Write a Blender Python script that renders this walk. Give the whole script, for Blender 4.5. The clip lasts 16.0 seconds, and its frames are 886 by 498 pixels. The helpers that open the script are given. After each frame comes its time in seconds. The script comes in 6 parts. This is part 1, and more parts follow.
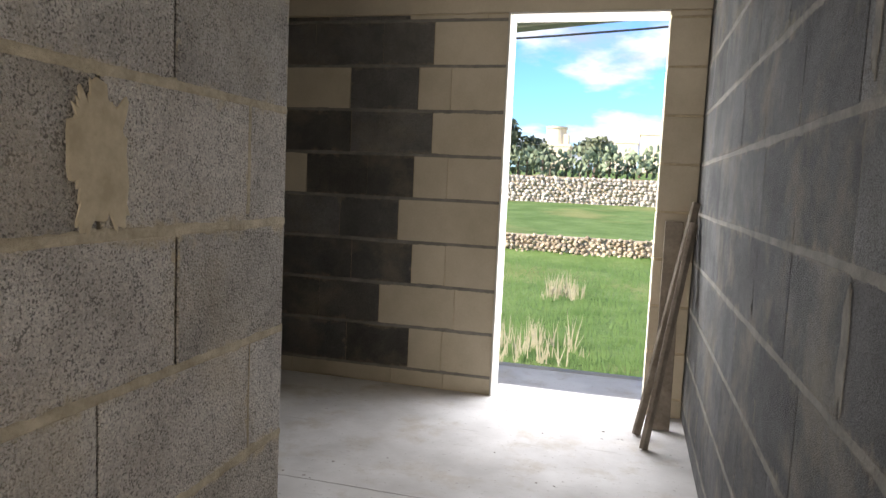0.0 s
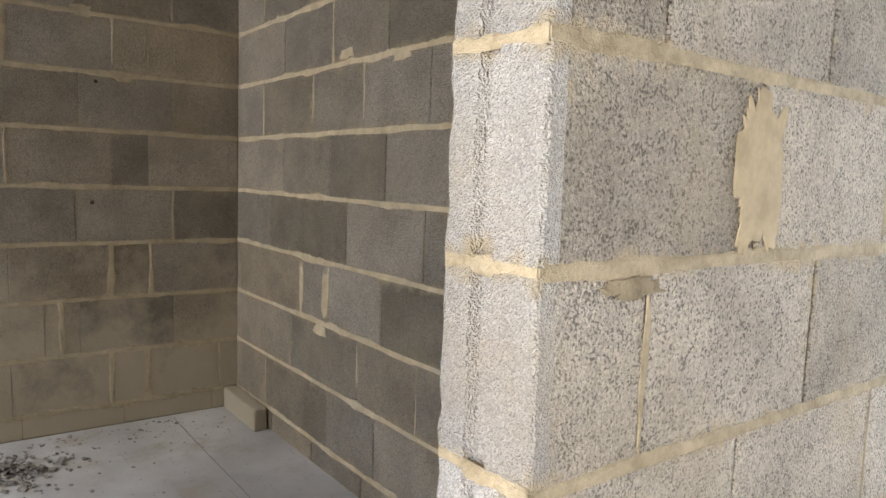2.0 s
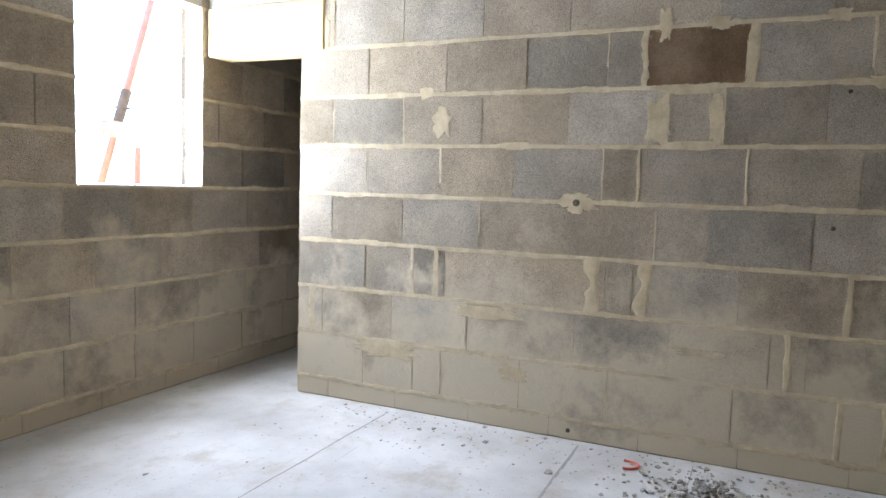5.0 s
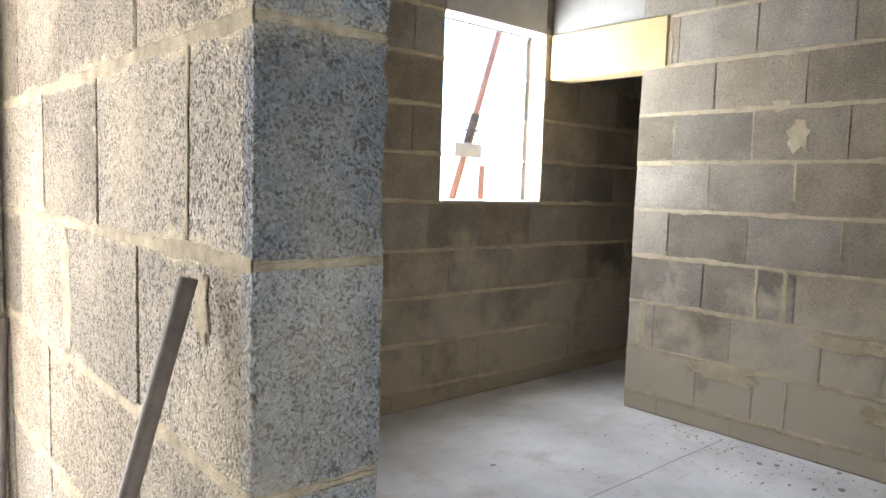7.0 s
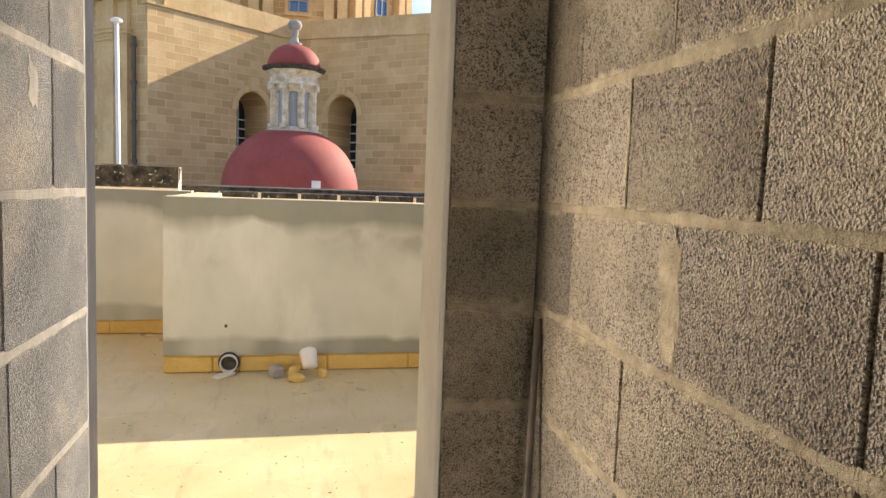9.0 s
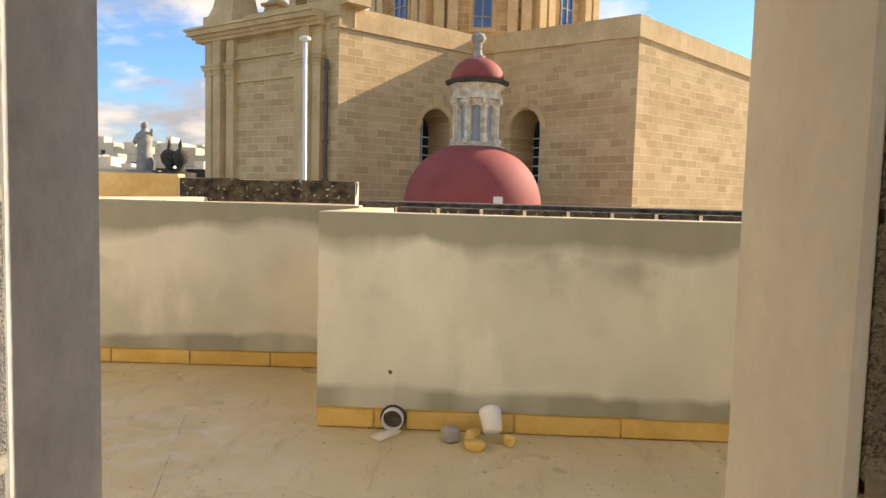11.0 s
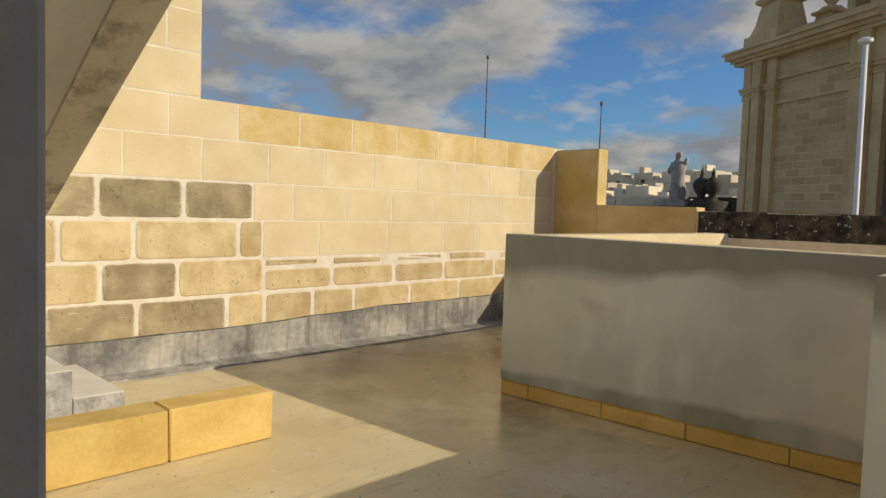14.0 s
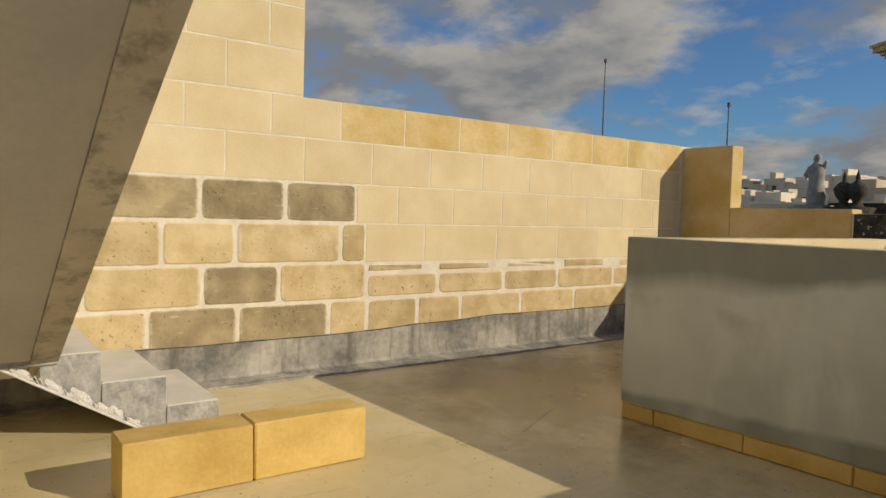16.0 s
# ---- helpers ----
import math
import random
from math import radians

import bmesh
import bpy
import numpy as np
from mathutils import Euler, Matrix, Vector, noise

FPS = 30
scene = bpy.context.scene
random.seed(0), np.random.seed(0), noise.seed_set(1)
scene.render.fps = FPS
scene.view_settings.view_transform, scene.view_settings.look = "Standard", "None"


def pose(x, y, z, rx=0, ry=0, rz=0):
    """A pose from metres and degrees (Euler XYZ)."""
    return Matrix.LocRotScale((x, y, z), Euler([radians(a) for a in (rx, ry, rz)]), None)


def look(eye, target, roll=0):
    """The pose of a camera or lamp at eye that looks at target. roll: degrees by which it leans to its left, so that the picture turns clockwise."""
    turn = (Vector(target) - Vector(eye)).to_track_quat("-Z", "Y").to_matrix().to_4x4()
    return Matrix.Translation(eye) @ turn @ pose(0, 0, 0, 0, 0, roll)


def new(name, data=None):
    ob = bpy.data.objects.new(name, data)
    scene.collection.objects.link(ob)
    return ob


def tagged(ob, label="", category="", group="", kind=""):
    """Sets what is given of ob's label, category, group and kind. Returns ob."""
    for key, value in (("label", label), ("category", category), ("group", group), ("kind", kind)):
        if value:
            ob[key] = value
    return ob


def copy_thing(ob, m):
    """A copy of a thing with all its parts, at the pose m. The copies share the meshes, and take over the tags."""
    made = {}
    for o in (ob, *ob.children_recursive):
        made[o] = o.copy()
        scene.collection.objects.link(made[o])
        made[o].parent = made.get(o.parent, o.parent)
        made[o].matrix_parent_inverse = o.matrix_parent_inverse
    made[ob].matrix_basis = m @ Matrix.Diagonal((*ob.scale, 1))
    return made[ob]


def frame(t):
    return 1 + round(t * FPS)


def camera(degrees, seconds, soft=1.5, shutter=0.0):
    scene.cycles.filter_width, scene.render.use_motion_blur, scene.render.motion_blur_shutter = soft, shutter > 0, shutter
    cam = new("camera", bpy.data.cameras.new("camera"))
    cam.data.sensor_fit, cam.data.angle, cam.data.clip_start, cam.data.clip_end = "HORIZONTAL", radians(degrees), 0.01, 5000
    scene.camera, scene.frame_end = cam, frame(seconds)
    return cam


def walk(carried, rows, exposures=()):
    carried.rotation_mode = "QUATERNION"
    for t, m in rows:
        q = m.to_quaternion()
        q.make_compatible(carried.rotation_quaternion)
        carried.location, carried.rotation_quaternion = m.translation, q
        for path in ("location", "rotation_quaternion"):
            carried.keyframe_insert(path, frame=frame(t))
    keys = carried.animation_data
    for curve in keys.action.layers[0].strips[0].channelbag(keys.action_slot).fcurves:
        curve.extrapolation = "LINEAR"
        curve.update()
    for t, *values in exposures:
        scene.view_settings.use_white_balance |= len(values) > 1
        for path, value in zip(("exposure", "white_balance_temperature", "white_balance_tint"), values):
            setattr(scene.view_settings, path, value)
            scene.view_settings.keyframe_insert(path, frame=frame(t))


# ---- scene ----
cam = camera(65.0, 16.0)
EXPOSURES = ((0.0, 1.75, 6700, 15), (0.5, 1.95, 6900, 15), (1.0, 2.7, 7300, 14), (2.0, 3.5, 6600, 12), (3.0, 3.8, 6600, 12), (3.5, 3.85, 6500, 12), (4.5, 4.1, 6300, 12), (5.2, 4.0, 5700, 10), (7.4, 2.9, 6300, 11), (8.2, 2.15, 6700, 11), (9.0, 1.55, 7600, 14),
             (11.3, 1.3, 8300, 15), (12.5, 0.75, 8300, 16), (13.5, 0.2, 7400, 10), (14.5, 0.05, 7400, 8), (16.0, -0.1, 7600, 9))
PATH = [
    (0, (0.021, 0.226, 1.314), (-0.49, 2.15, 1.121), 2.6),
    (0.5, (-0.037, 0.155, 1.314), (-0.91, 1.944, 1.119), 2.5),
    (1, (-0.096, 0.105, 1.313), (-1.361, 1.642, 1.111), 2.2),
    (1.5, (-0.152, 0.133, 1.303), (-1.654, 1.438, 1.097), 2.0),
    (2, (-0.247, 0.164, 1.304), (-1.843, 1.351, 1.099), 2.0),
    (2.5, (-0.323, 0.22, 1.299), (-2.03, 1.241, 1.097), 1.9),
    (3, (-0.333, 0.315, 1.302), (-2.229, 0.921, 1.107), 1.7),
    (3.5, (-0.354, 0.4, 1.283), (-2.337, 0.575, 1.092), 1.6),
    (4, (-0.453, 0.421, 1.287), (-2.44, 0.315, 1.087), 1.6),
    (4.5, (-0.527, 0.453, 1.259), (-2.469, 0.009, 1.075), 1.7),
    (5, (-0.563, 0.513, 1.249), (-2.378, -0.31, 1.074), 1.7),
    (5.2, (-0.56, 0.526, 1.243), (-2.313, -0.422, 1.074), 1.7),
    (7.3, (-0.334, 0.37, 1.295), (-1.554, -1.204, 1.114), 1.9),
    (7.5, (-0.31, 0.34, 1.291), (-1.448, -1.294, 1.109), 2.0),
    (8, (-0.229, 0.221, 1.285), (-1.041, -1.598, 1.102), 2.4),
    (8.5, (-0.146, 0.083, 1.259), (-0.701, -1.83, 1.075), 2.4),
    (9, (-0.091, -0.043, 1.243), (-0.496, -1.993, 1.059), 2.1),
    (9.2, (-0.085, -0.114, 1.23), (-0.434, -2.075, 1.048), 2.3),
    (11.3, (-0.082, -1.243, 1.206), (0.108, -3.229, 1.055), 1.2),
    (11.5, (-0.099, -1.327, 1.21), (0.161, -3.304, 1.059), 1.0),
    (12, (-0.078, -1.598, 1.203), (0.479, -3.514, 1.065), 1.2),
    (12.5, (-0.019, -1.805, 1.211), (0.689, -3.671, 1.078), 1.2),
    (13, (0.034, -1.911, 1.249), (0.974, -3.672, 1.123), 1.3),
    (13.5, (0.078, -1.952, 1.292), (1.31, -3.522, 1.171), 1.6),
    (14, (0.127, -1.94, 1.291), (1.538, -3.353, 1.17), 1.9),
    (14.5, (0.193, -1.972, 1.245), (1.684, -3.3, 1.129), 1.9),
    (15, (0.258, -2.032, 1.223), (1.772, -3.335, 1.109), 1.7),
    (15.5, (0.364, -2.167, 1.222), (1.887, -3.458, 1.109), 1.5),
    (16, (0.415, -2.246, 1.238), (2.038, -3.409, 1.132), 1.7),
]
walk(cam, [(t, look(eye, target, roll)) for t, eye, target, roll in PATH], EXPOSURES)

# ---- world and sun ----
SUN_WAY = Vector((1.67, 1.09, -1.0)).normalized()
world = bpy.data.worlds.new("sky")
scene.world = world
world.use_nodes = True


def node(nt, kind, *values, **props):
    n = nt.nodes.new("ShaderNode" + kind)
    for k, v in props.items():
        if k == "operation":
            n.operation = v
        elif k == "blend":
            n.data_type, n.blend_type = "RGBA", v
        elif k == "sub":
            n.noise_dimensions = v
        elif k == "feature":
            n.feature = v
    for k, v in values:
        sock = n.inputs[k]
        if isinstance(v, bpy.types.NodeSocket):
            nt.links.new(v, sock)
        else:
            sock.default_value = v
    return n


def noise_of(nt, vec, scale, detail=4, rough=0.55):
    return node(nt, "TexNoise", ("Vector", vec), ("Scale", scale), ("Detail", detail), ("Roughness", rough)).outputs[0]


def remap(nt, v, a, b, c=0.0, d=1.0):
    return node(nt, "MapRange", (0, v), (1, a), (2, b), (3, c), (4, d)).outputs[0]


def arith(nt, op, a, b=0.0):
    return node(nt, "Math", (0, a), (1, b), operation=op).outputs[0]


def rgb(c):
    return (*c, 1.0) if len(c) == 3 else c


def blend(nt, fac, a, b, mode="MIX"):
    n = node(nt, "Mix", (0, fac), (6, a if isinstance(a, bpy.types.NodeSocket) else rgb(a)), (7, b if isinstance(b, bpy.types.NodeSocket) else rgb(b)), blend=mode)
    return n.outputs[2]


nt = world.node_tree
sky = nt.nodes.new("ShaderNodeTexSky")
sky.sky_type, sky.sun_disc = "NISHITA", False
sky.sun_elevation = math.asin(-SUN_WAY.z)
sky.sun_rotation = math.atan2(-SUN_WAY.x, -SUN_WAY.y)
sky.air_density, sky.dust_density, sky.ozone_density = 1.0, 0.4, 3.0
way = node(nt, "TexCoord").outputs["Generated"]
sep = node(nt, "SeparateXYZ", (0, way))
height = arith(nt, "MAXIMUM", arith(nt, "ADD", sep.outputs[2], 0.30), 0.12)
flat = node(nt, "CombineXYZ", (0, arith(nt, "DIVIDE", sep.outputs[0], height)), (1, arith(nt, "DIVIDE", sep.outputs[1], height)), (2, arith(nt, "MULTIPLY", sep.outputs[2], 1.6))).outputs[0]


def cloud_depth(vec):
    return arith(nt, "ADD", arith(nt, "MULTIPLY", noise_of(nt, vec, 0.9, 3, 0.5), 0.45), arith(nt, "MULTIPLY", noise_of(nt, vec, 2.3, 10, 0.56), 0.55))


puffs = cloud_depth(flat)
cover = remap(nt, puffs, 0.465, 0.555)
sunward = node(nt, "VectorMath", (0, flat), (1, (-0.10, -0.065, 0.12)), operation="ADD").outputs[0]
lit = remap(nt, arith(nt, "SUBTRACT", puffs, cloud_depth(sunward)), -0.03, 0.05)
thick = remap(nt, puffs, 0.50, 0.66, 1.0, 0.35)
shade = arith(nt, "MULTIPLY", arith(nt, "ADD", arith(nt, "MULTIPLY", lit, 0.75), 0.25), thick)
cloud = blend(nt, shade, (0.95, 1.15, 1.55), (3.2, 3.25, 3.35))
clear = blend(nt, 1.0, sky.outputs[0], (0.30, 0.50, 0.74), "MULTIPLY")
bg = nt.nodes["Background"]
nt.links.new(blend(nt, cover, clear, cloud), bg.inputs[0])
bg.inputs[1].default_value = 0.142

sun = new("sun", bpy.data.lights.new("sun", "SUN"))
sun.data.energy, sun.data.angle, sun.data.color = 3.45, radians(0.5), (1.0, 0.93, 0.82)
sun.matrix_world = look((0, 0, 30), Vector((0, 0, 30)) + SUN_WAY)


def sky_light(name, at, way_in, width, tall, watts, tint):
    """Daylight that enters by one opening."""
    lamp = bpy.data.lights.new(name, "AREA")
    lamp.shape, lamp.size, lamp.size_y, lamp.energy, lamp.color = "RECTANGLE", width, tall, watts, tint
    ob = new(name, lamp)
    ob.matrix_world = look(at, Vector(at) + Vector(way_in))
    return ob


sky_light("daylight_window", (-3.465, -2.80, 1.753), (0, 1, 0), 0.85, 1.07, 8.5, (0.93, 0.96, 1.0))
sky_light("daylight_terrace_door", (-0.02, -1.775, 1.15), (0, 1, 0), 0.80, 2.2, 13.0, (1.0, 0.96, 0.90))
sky_light("daylight_field_door", (-0.29, 4.70, 1.20), (0, -1, 0), 1.1, 2.3, 23.5, (0.94, 0.97, 1.0))



# ---- materials ----
def start(name, rough=0.85):
    m = bpy.data.materials.new(name)
    m.use_nodes = True
    nt = m.node_tree
    shader = nt.nodes["Principled BSDF"]
    shader.inputs["Roughness"].default_value = rough
    if rough > 0.75:
        shader.inputs["Specular IOR Level"].default_value = 0.25
    return m, nt, shader, node(nt, "NewGeometry").outputs["Position"]


def relief(nt, shader, high, strength, distance):
    b = node(nt, "Bump", ("Strength", strength), ("Distance", distance), ("Height", high))
    nt.links.new(b.outputs[0], shader.inputs["Normal"])


def lot(nt):
    return node(nt, "ObjectInfo").outputs["Random"]


def paint(nt, shader, c):
    nt.links.new(c, shader.inputs["Base Color"])


def block_mat(name, dark, light, warm, dust_bounce=0.0, coarse=1.0, pitted=0.8, open_at=0.465, smeared=0.85):
    """Hollow concrete block: cement with coarse aggregate, pits, and mortar smeared along the bed edges."""
    m, nt, shader, pos = start(name, 0.92)
    r = lot(nt)
    big = noise_of(nt, pos, 5.0, 3)
    c = blend(nt, remap(nt, big, 0.35, 0.65), dark, light)
    c = blend(nt, remap(nt, r, 0.0, 1.0, 0.0, 0.85), c, blend(nt, 1.0, c, warm, "MULTIPLY"))
    tint = remap(nt, noise_of(nt, node(nt, "CombineXYZ", (0, arith(nt, "MULTIPLY", r, 97.0)), (1, 0.3), (2, 0.7)).outputs[0], 1.0, 0), 0.3, 0.7, 0.72, 1.22)
    c = blend(nt, 1.0, c, node(nt, "CombineColor", (0, tint), (1, tint), (2, tint)).outputs[0], "MULTIPLY")
    grit = node(nt, "TexVoronoi", ("Vector", pos), ("Scale", 260.0 * coarse), ("Randomness", 1.0))
    tone = remap(nt, node(nt, "SeparateColor", (0, grit.outputs["Color"])).outputs[0], 0.0, 1.0, 0.80, 1.18)
    c = blend(nt, 1.0, c, node(nt, "CombineColor", (0, tone), (1, tone), (2, tone)).outputs[0], "MULTIPLY")
    worm = noise_of(nt, pos, 70.0 * coarse, 2, 0.5)
    pit_n = arith(nt, "ADD", arith(nt, "MULTIPLY", noise_of(nt, pos, 260.0 * coarse, 2, 0.55), 0.72), arith(nt, "MULTIPLY", worm, 0.28))
    # open pits: the shade inside them is mixed into the colour
    pits = remap(nt, pit_n, open_at - 0.06, open_at, 1.0, 0.0)
    c = blend(nt, arith(nt, "MULTIPLY", pits, pitted), c, (0.075, 0.066, 0.055))
    gen = node(nt, "SeparateXYZ", (0, node(nt, "TexCoord").outputs["Generated"]))
    rim = [arith(nt, "ABSOLUTE", arith(nt, "SUBTRACT", gen.outputs[i], 0.5)) for i in range(3)]
    rag = arith(nt, "ADD", arith(nt, "MULTIPLY", noise_of(nt, pos, 7.0, 3, 0.5), 0.55), arith(nt, "MULTIPLY", noise_of(nt, pos, 34.0, 4, 0.6), 0.45))
    bed = remap(nt, arith(nt, "ADD", rim[2], arith(nt, "MULTIPLY", rag, 0.75)), 0.82, 0.93)
    upright = remap(nt, arith(nt, "ADD", arith(nt, "MINIMUM", rim[0], rim[1]), arith(nt, "MULTIPLY", rag, 0.45)), 0.735, 0.765)
    mortar_tone = blend(nt, noise_of(nt, pos, 22.0, 4, 0.6), (0.46, 0.375, 0.24), (0.64, 0.545, 0.38))
    c = blend(nt, arith(nt, "MULTIPLY", arith(nt, "MAXIMUM", bed, upright), smeared), c, mortar_tone)
    film = remap(nt, noise_of(nt, pos, 2.6, 6, 0.65), 0.50, 0.72)
    c = blend(nt, arith(nt, "MULTIPLY", film, 0.45), c, (0.52, 0.435, 0.30))
    if dust_bounce:
        z = node(nt, "SeparateXYZ", (0, pos)).outputs[2]
        # mortar splash, denser toward the floor, brightened to stand in for floor bounce
        splash = arith(nt, "ADD", arith(nt, "MULTIPLY", noise_of(nt, pos, 2.1, 8, 0.68), 2.4), arith(nt, "MULTIPLY", z, -0.75))
        c = blend(nt, arith(nt, "MULTIPLY", remap(nt, splash, 0.55, 0.98), dust_bounce), c, (0.80, 0.70, 0.53))
    paint(nt, shader, c)
    high = arith(nt, "ADD", arith(nt, "MULTIPLY", grit.outputs["Distance"], 0.7), arith(nt, "MULTIPLY", pit_n, 2.4))
    relief(nt, shader, high, 1.0, 0.009)
    return m


def plain_mat(name, a, b, scale=3.0, rough=0.85, grain=60.0, bump=0.25, dist=0.004, vary=0.0, streak=0.0):
    m, nt, shader, pos = start(name, rough)
    fac = arith(nt, "ADD", arith(nt, "MULTIPLY", noise_of(nt, pos, scale, 6, 0.6), 0.75), arith(nt, "MULTIPLY", noise_of(nt, pos, grain, 3, 0.6), 0.25))
    c = blend(nt, remap(nt, fac, 0.36, 0.64), a, b)
    if vary:
        v = remap(nt, lot(nt), 0, 1, 1 - vary, 1 + vary)
        c = blend(nt, 1.0, c, node(nt, "CombineColor", (0, v), (1, v), (2, arith(nt, "MULTIPLY", v, 0.98))).outputs[0], "MULTIPLY")
    if streak:
        s = node(nt, "Mapping", ("Vector", pos), ("Scale", (9.0, 9.0, 1.1))).outputs[0]
        c = blend(nt, arith(nt, "MULTIPLY", remap(nt, noise_of(nt, s, 1.0, 5, 0.65), 0.5, 0.7), streak), c, (0.12, 0.105, 0.085))
    paint(nt, shader, c)
    relief(nt, shader, noise_of(nt, pos, grain, 5, 0.65), bump, dist)
    return m


BLOCK = block_mat("concrete_block", (0.44, 0.39, 0.32), (0.58, 0.52, 0.43), (1.0, 0.91, 0.77), dust_bounce=0.95, pitted=0.5, open_at=0.45)
BLOCK_CLEAN = block_mat("concrete_block_clean", (0.385, 0.345, 0.29), (0.51, 0.46, 0.385), (0.98, 0.91, 0.79), pitted=0.5, open_at=0.45)
BLOCK_NEAR = block_mat("concrete_block_coarse", (0.40, 0.37, 0.33), (0.54, 0.505, 0.455), (1.0, 0.96, 0.90), coarse=0.8, pitted=0.7, open_at=0.462)
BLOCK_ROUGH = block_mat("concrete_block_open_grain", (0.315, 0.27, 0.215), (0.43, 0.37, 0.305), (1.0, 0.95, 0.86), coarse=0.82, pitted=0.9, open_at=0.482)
# pier end facing the terrace door: its daylight is put into this pale colour
BLOCK_LIT_END = block_mat("concrete_block_lit_end", (0.60, 0.59, 0.58), (0.70, 0.69, 0.68), (1.0, 0.98, 0.95), coarse=1.2, pitted=0.2, open_at=0.44)
# backlit east wall: colour darkened to offset the field door lamp
BLOCK_DIMMED = block_mat("concrete_block_dimmed", (0.155, 0.156, 0.156), (0.235, 0.234, 0.23), (1.0, 0.98, 0.95), coarse=1.3, pitted=0.6, smeared=0.3)
BLOCK_END = block_mat("concrete_block_end", (0.22, 0.23, 0.235), (0.31, 0.32, 0.325), (1.0, 0.99, 0.97), coarse=0.75, pitted=0.85, open_at=0.47, smeared=0.3)
BLOCK_DARK = block_mat("concrete_block_dark", (0.19, 0.185, 0.175), (0.27, 0.26, 0.24), (1.0, 0.95, 0.88), coarse=1.3, pitted=0.4, smeared=0.45)
BLOCK_BROWN = block_mat("concrete_block_rust_stained", (0.24, 0.15, 0.085), (0.36, 0.24, 0.14), (1.0, 0.92, 0.80), pitted=0.5, open_at=0.45)
MORTAR = plain_mat("mortar", (0.42, 0.345, 0.23), (0.60, 0.51, 0.355), 14.0, 0.95, 70.0, 0.5, 0.004)
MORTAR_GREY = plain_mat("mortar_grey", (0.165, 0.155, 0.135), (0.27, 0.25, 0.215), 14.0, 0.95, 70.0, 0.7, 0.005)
MORTAR_MID = plain_mat("mortar_beige", (0.32, 0.265, 0.18), (0.56, 0.48, 0.34), 18.0, 0.95, 110.0, 1.0, 0.008)
MORTAR_DULL = plain_mat("mortar_dusted", (0.22, 0.18, 0.12), (0.42, 0.35, 0.24), 18.0, 0.95, 110.0, 1.0, 0.008)
SOFT = plain_mat("cut_limestone", (0.46, 0.40, 0.30), (0.56, 0.49, 0.38), 4.0, 0.92, 80.0, 0.2, 0.002, vary=0.06)
SLAB = plain_mat("cast_concrete", (0.30, 0.29, 0.27), (0.42, 0.40, 0.37), 2.2, 0.88, 40.0, 0.3, 0.003)
LINTEL = plain_mat("lintel_limestone", (0.56, 0.43, 0.22), (0.66, 0.52, 0.29), 3.0, 0.9, 60.0, 0.15, 0.002)
JAMB = plain_mat("jamb_plaster", (0.33, 0.325, 0.31), (0.46, 0.45, 0.43), 7.0, 0.85, 45.0, 0.4, 0.004)
JAMB_PALE = plain_mat("jamb_plaster_pale", (0.58, 0.55, 0.49), (0.68, 0.65, 0.58), 5.0, 0.85, 45.0, 0.3, 0.003)
RUST = plain_mat("rusty_steel", (0.07, 0.055, 0.045), (0.15, 0.115, 0.09), 14.0, 0.6, 120.0, 0.4, 0.002)
RED_RUST = plain_mat("red_oxide_steel", (0.36, 0.17, 0.11), (0.48, 0.27, 0.19), 9.0, 0.7, 90.0, 0.3, 0.002)
WOOD = plain_mat("weathered_plank", (0.16, 0.13, 0.10), (0.30, 0.26, 0.21), 7.0, 0.85, 60.0, 0.5, 0.003)
DEBRIS = plain_mat("mortar_crumbs", (0.16, 0.15, 0.14), (0.46, 0.43, 0.39), 60.0, 0.95, 150.0, 0.4, 0.002)
RED_PLASTIC = plain_mat("red_scrap", (0.55, 0.09, 0.07), (0.65, 0.15, 0.10), 8.0, 0.5)
NEW_STONE = plain_mat("new_limestone", (0.66, 0.525, 0.31), (0.77, 0.645, 0.42), 2.2, 0.9, 70.0, 0.35, 0.003, vary=0.05)
CAP_STONE = plain_mat("coping_limestone", (0.58, 0.40, 0.14), (0.76, 0.60, 0.34), 2.6, 0.9, 60.0, 0.15, 0.002, vary=0.03)


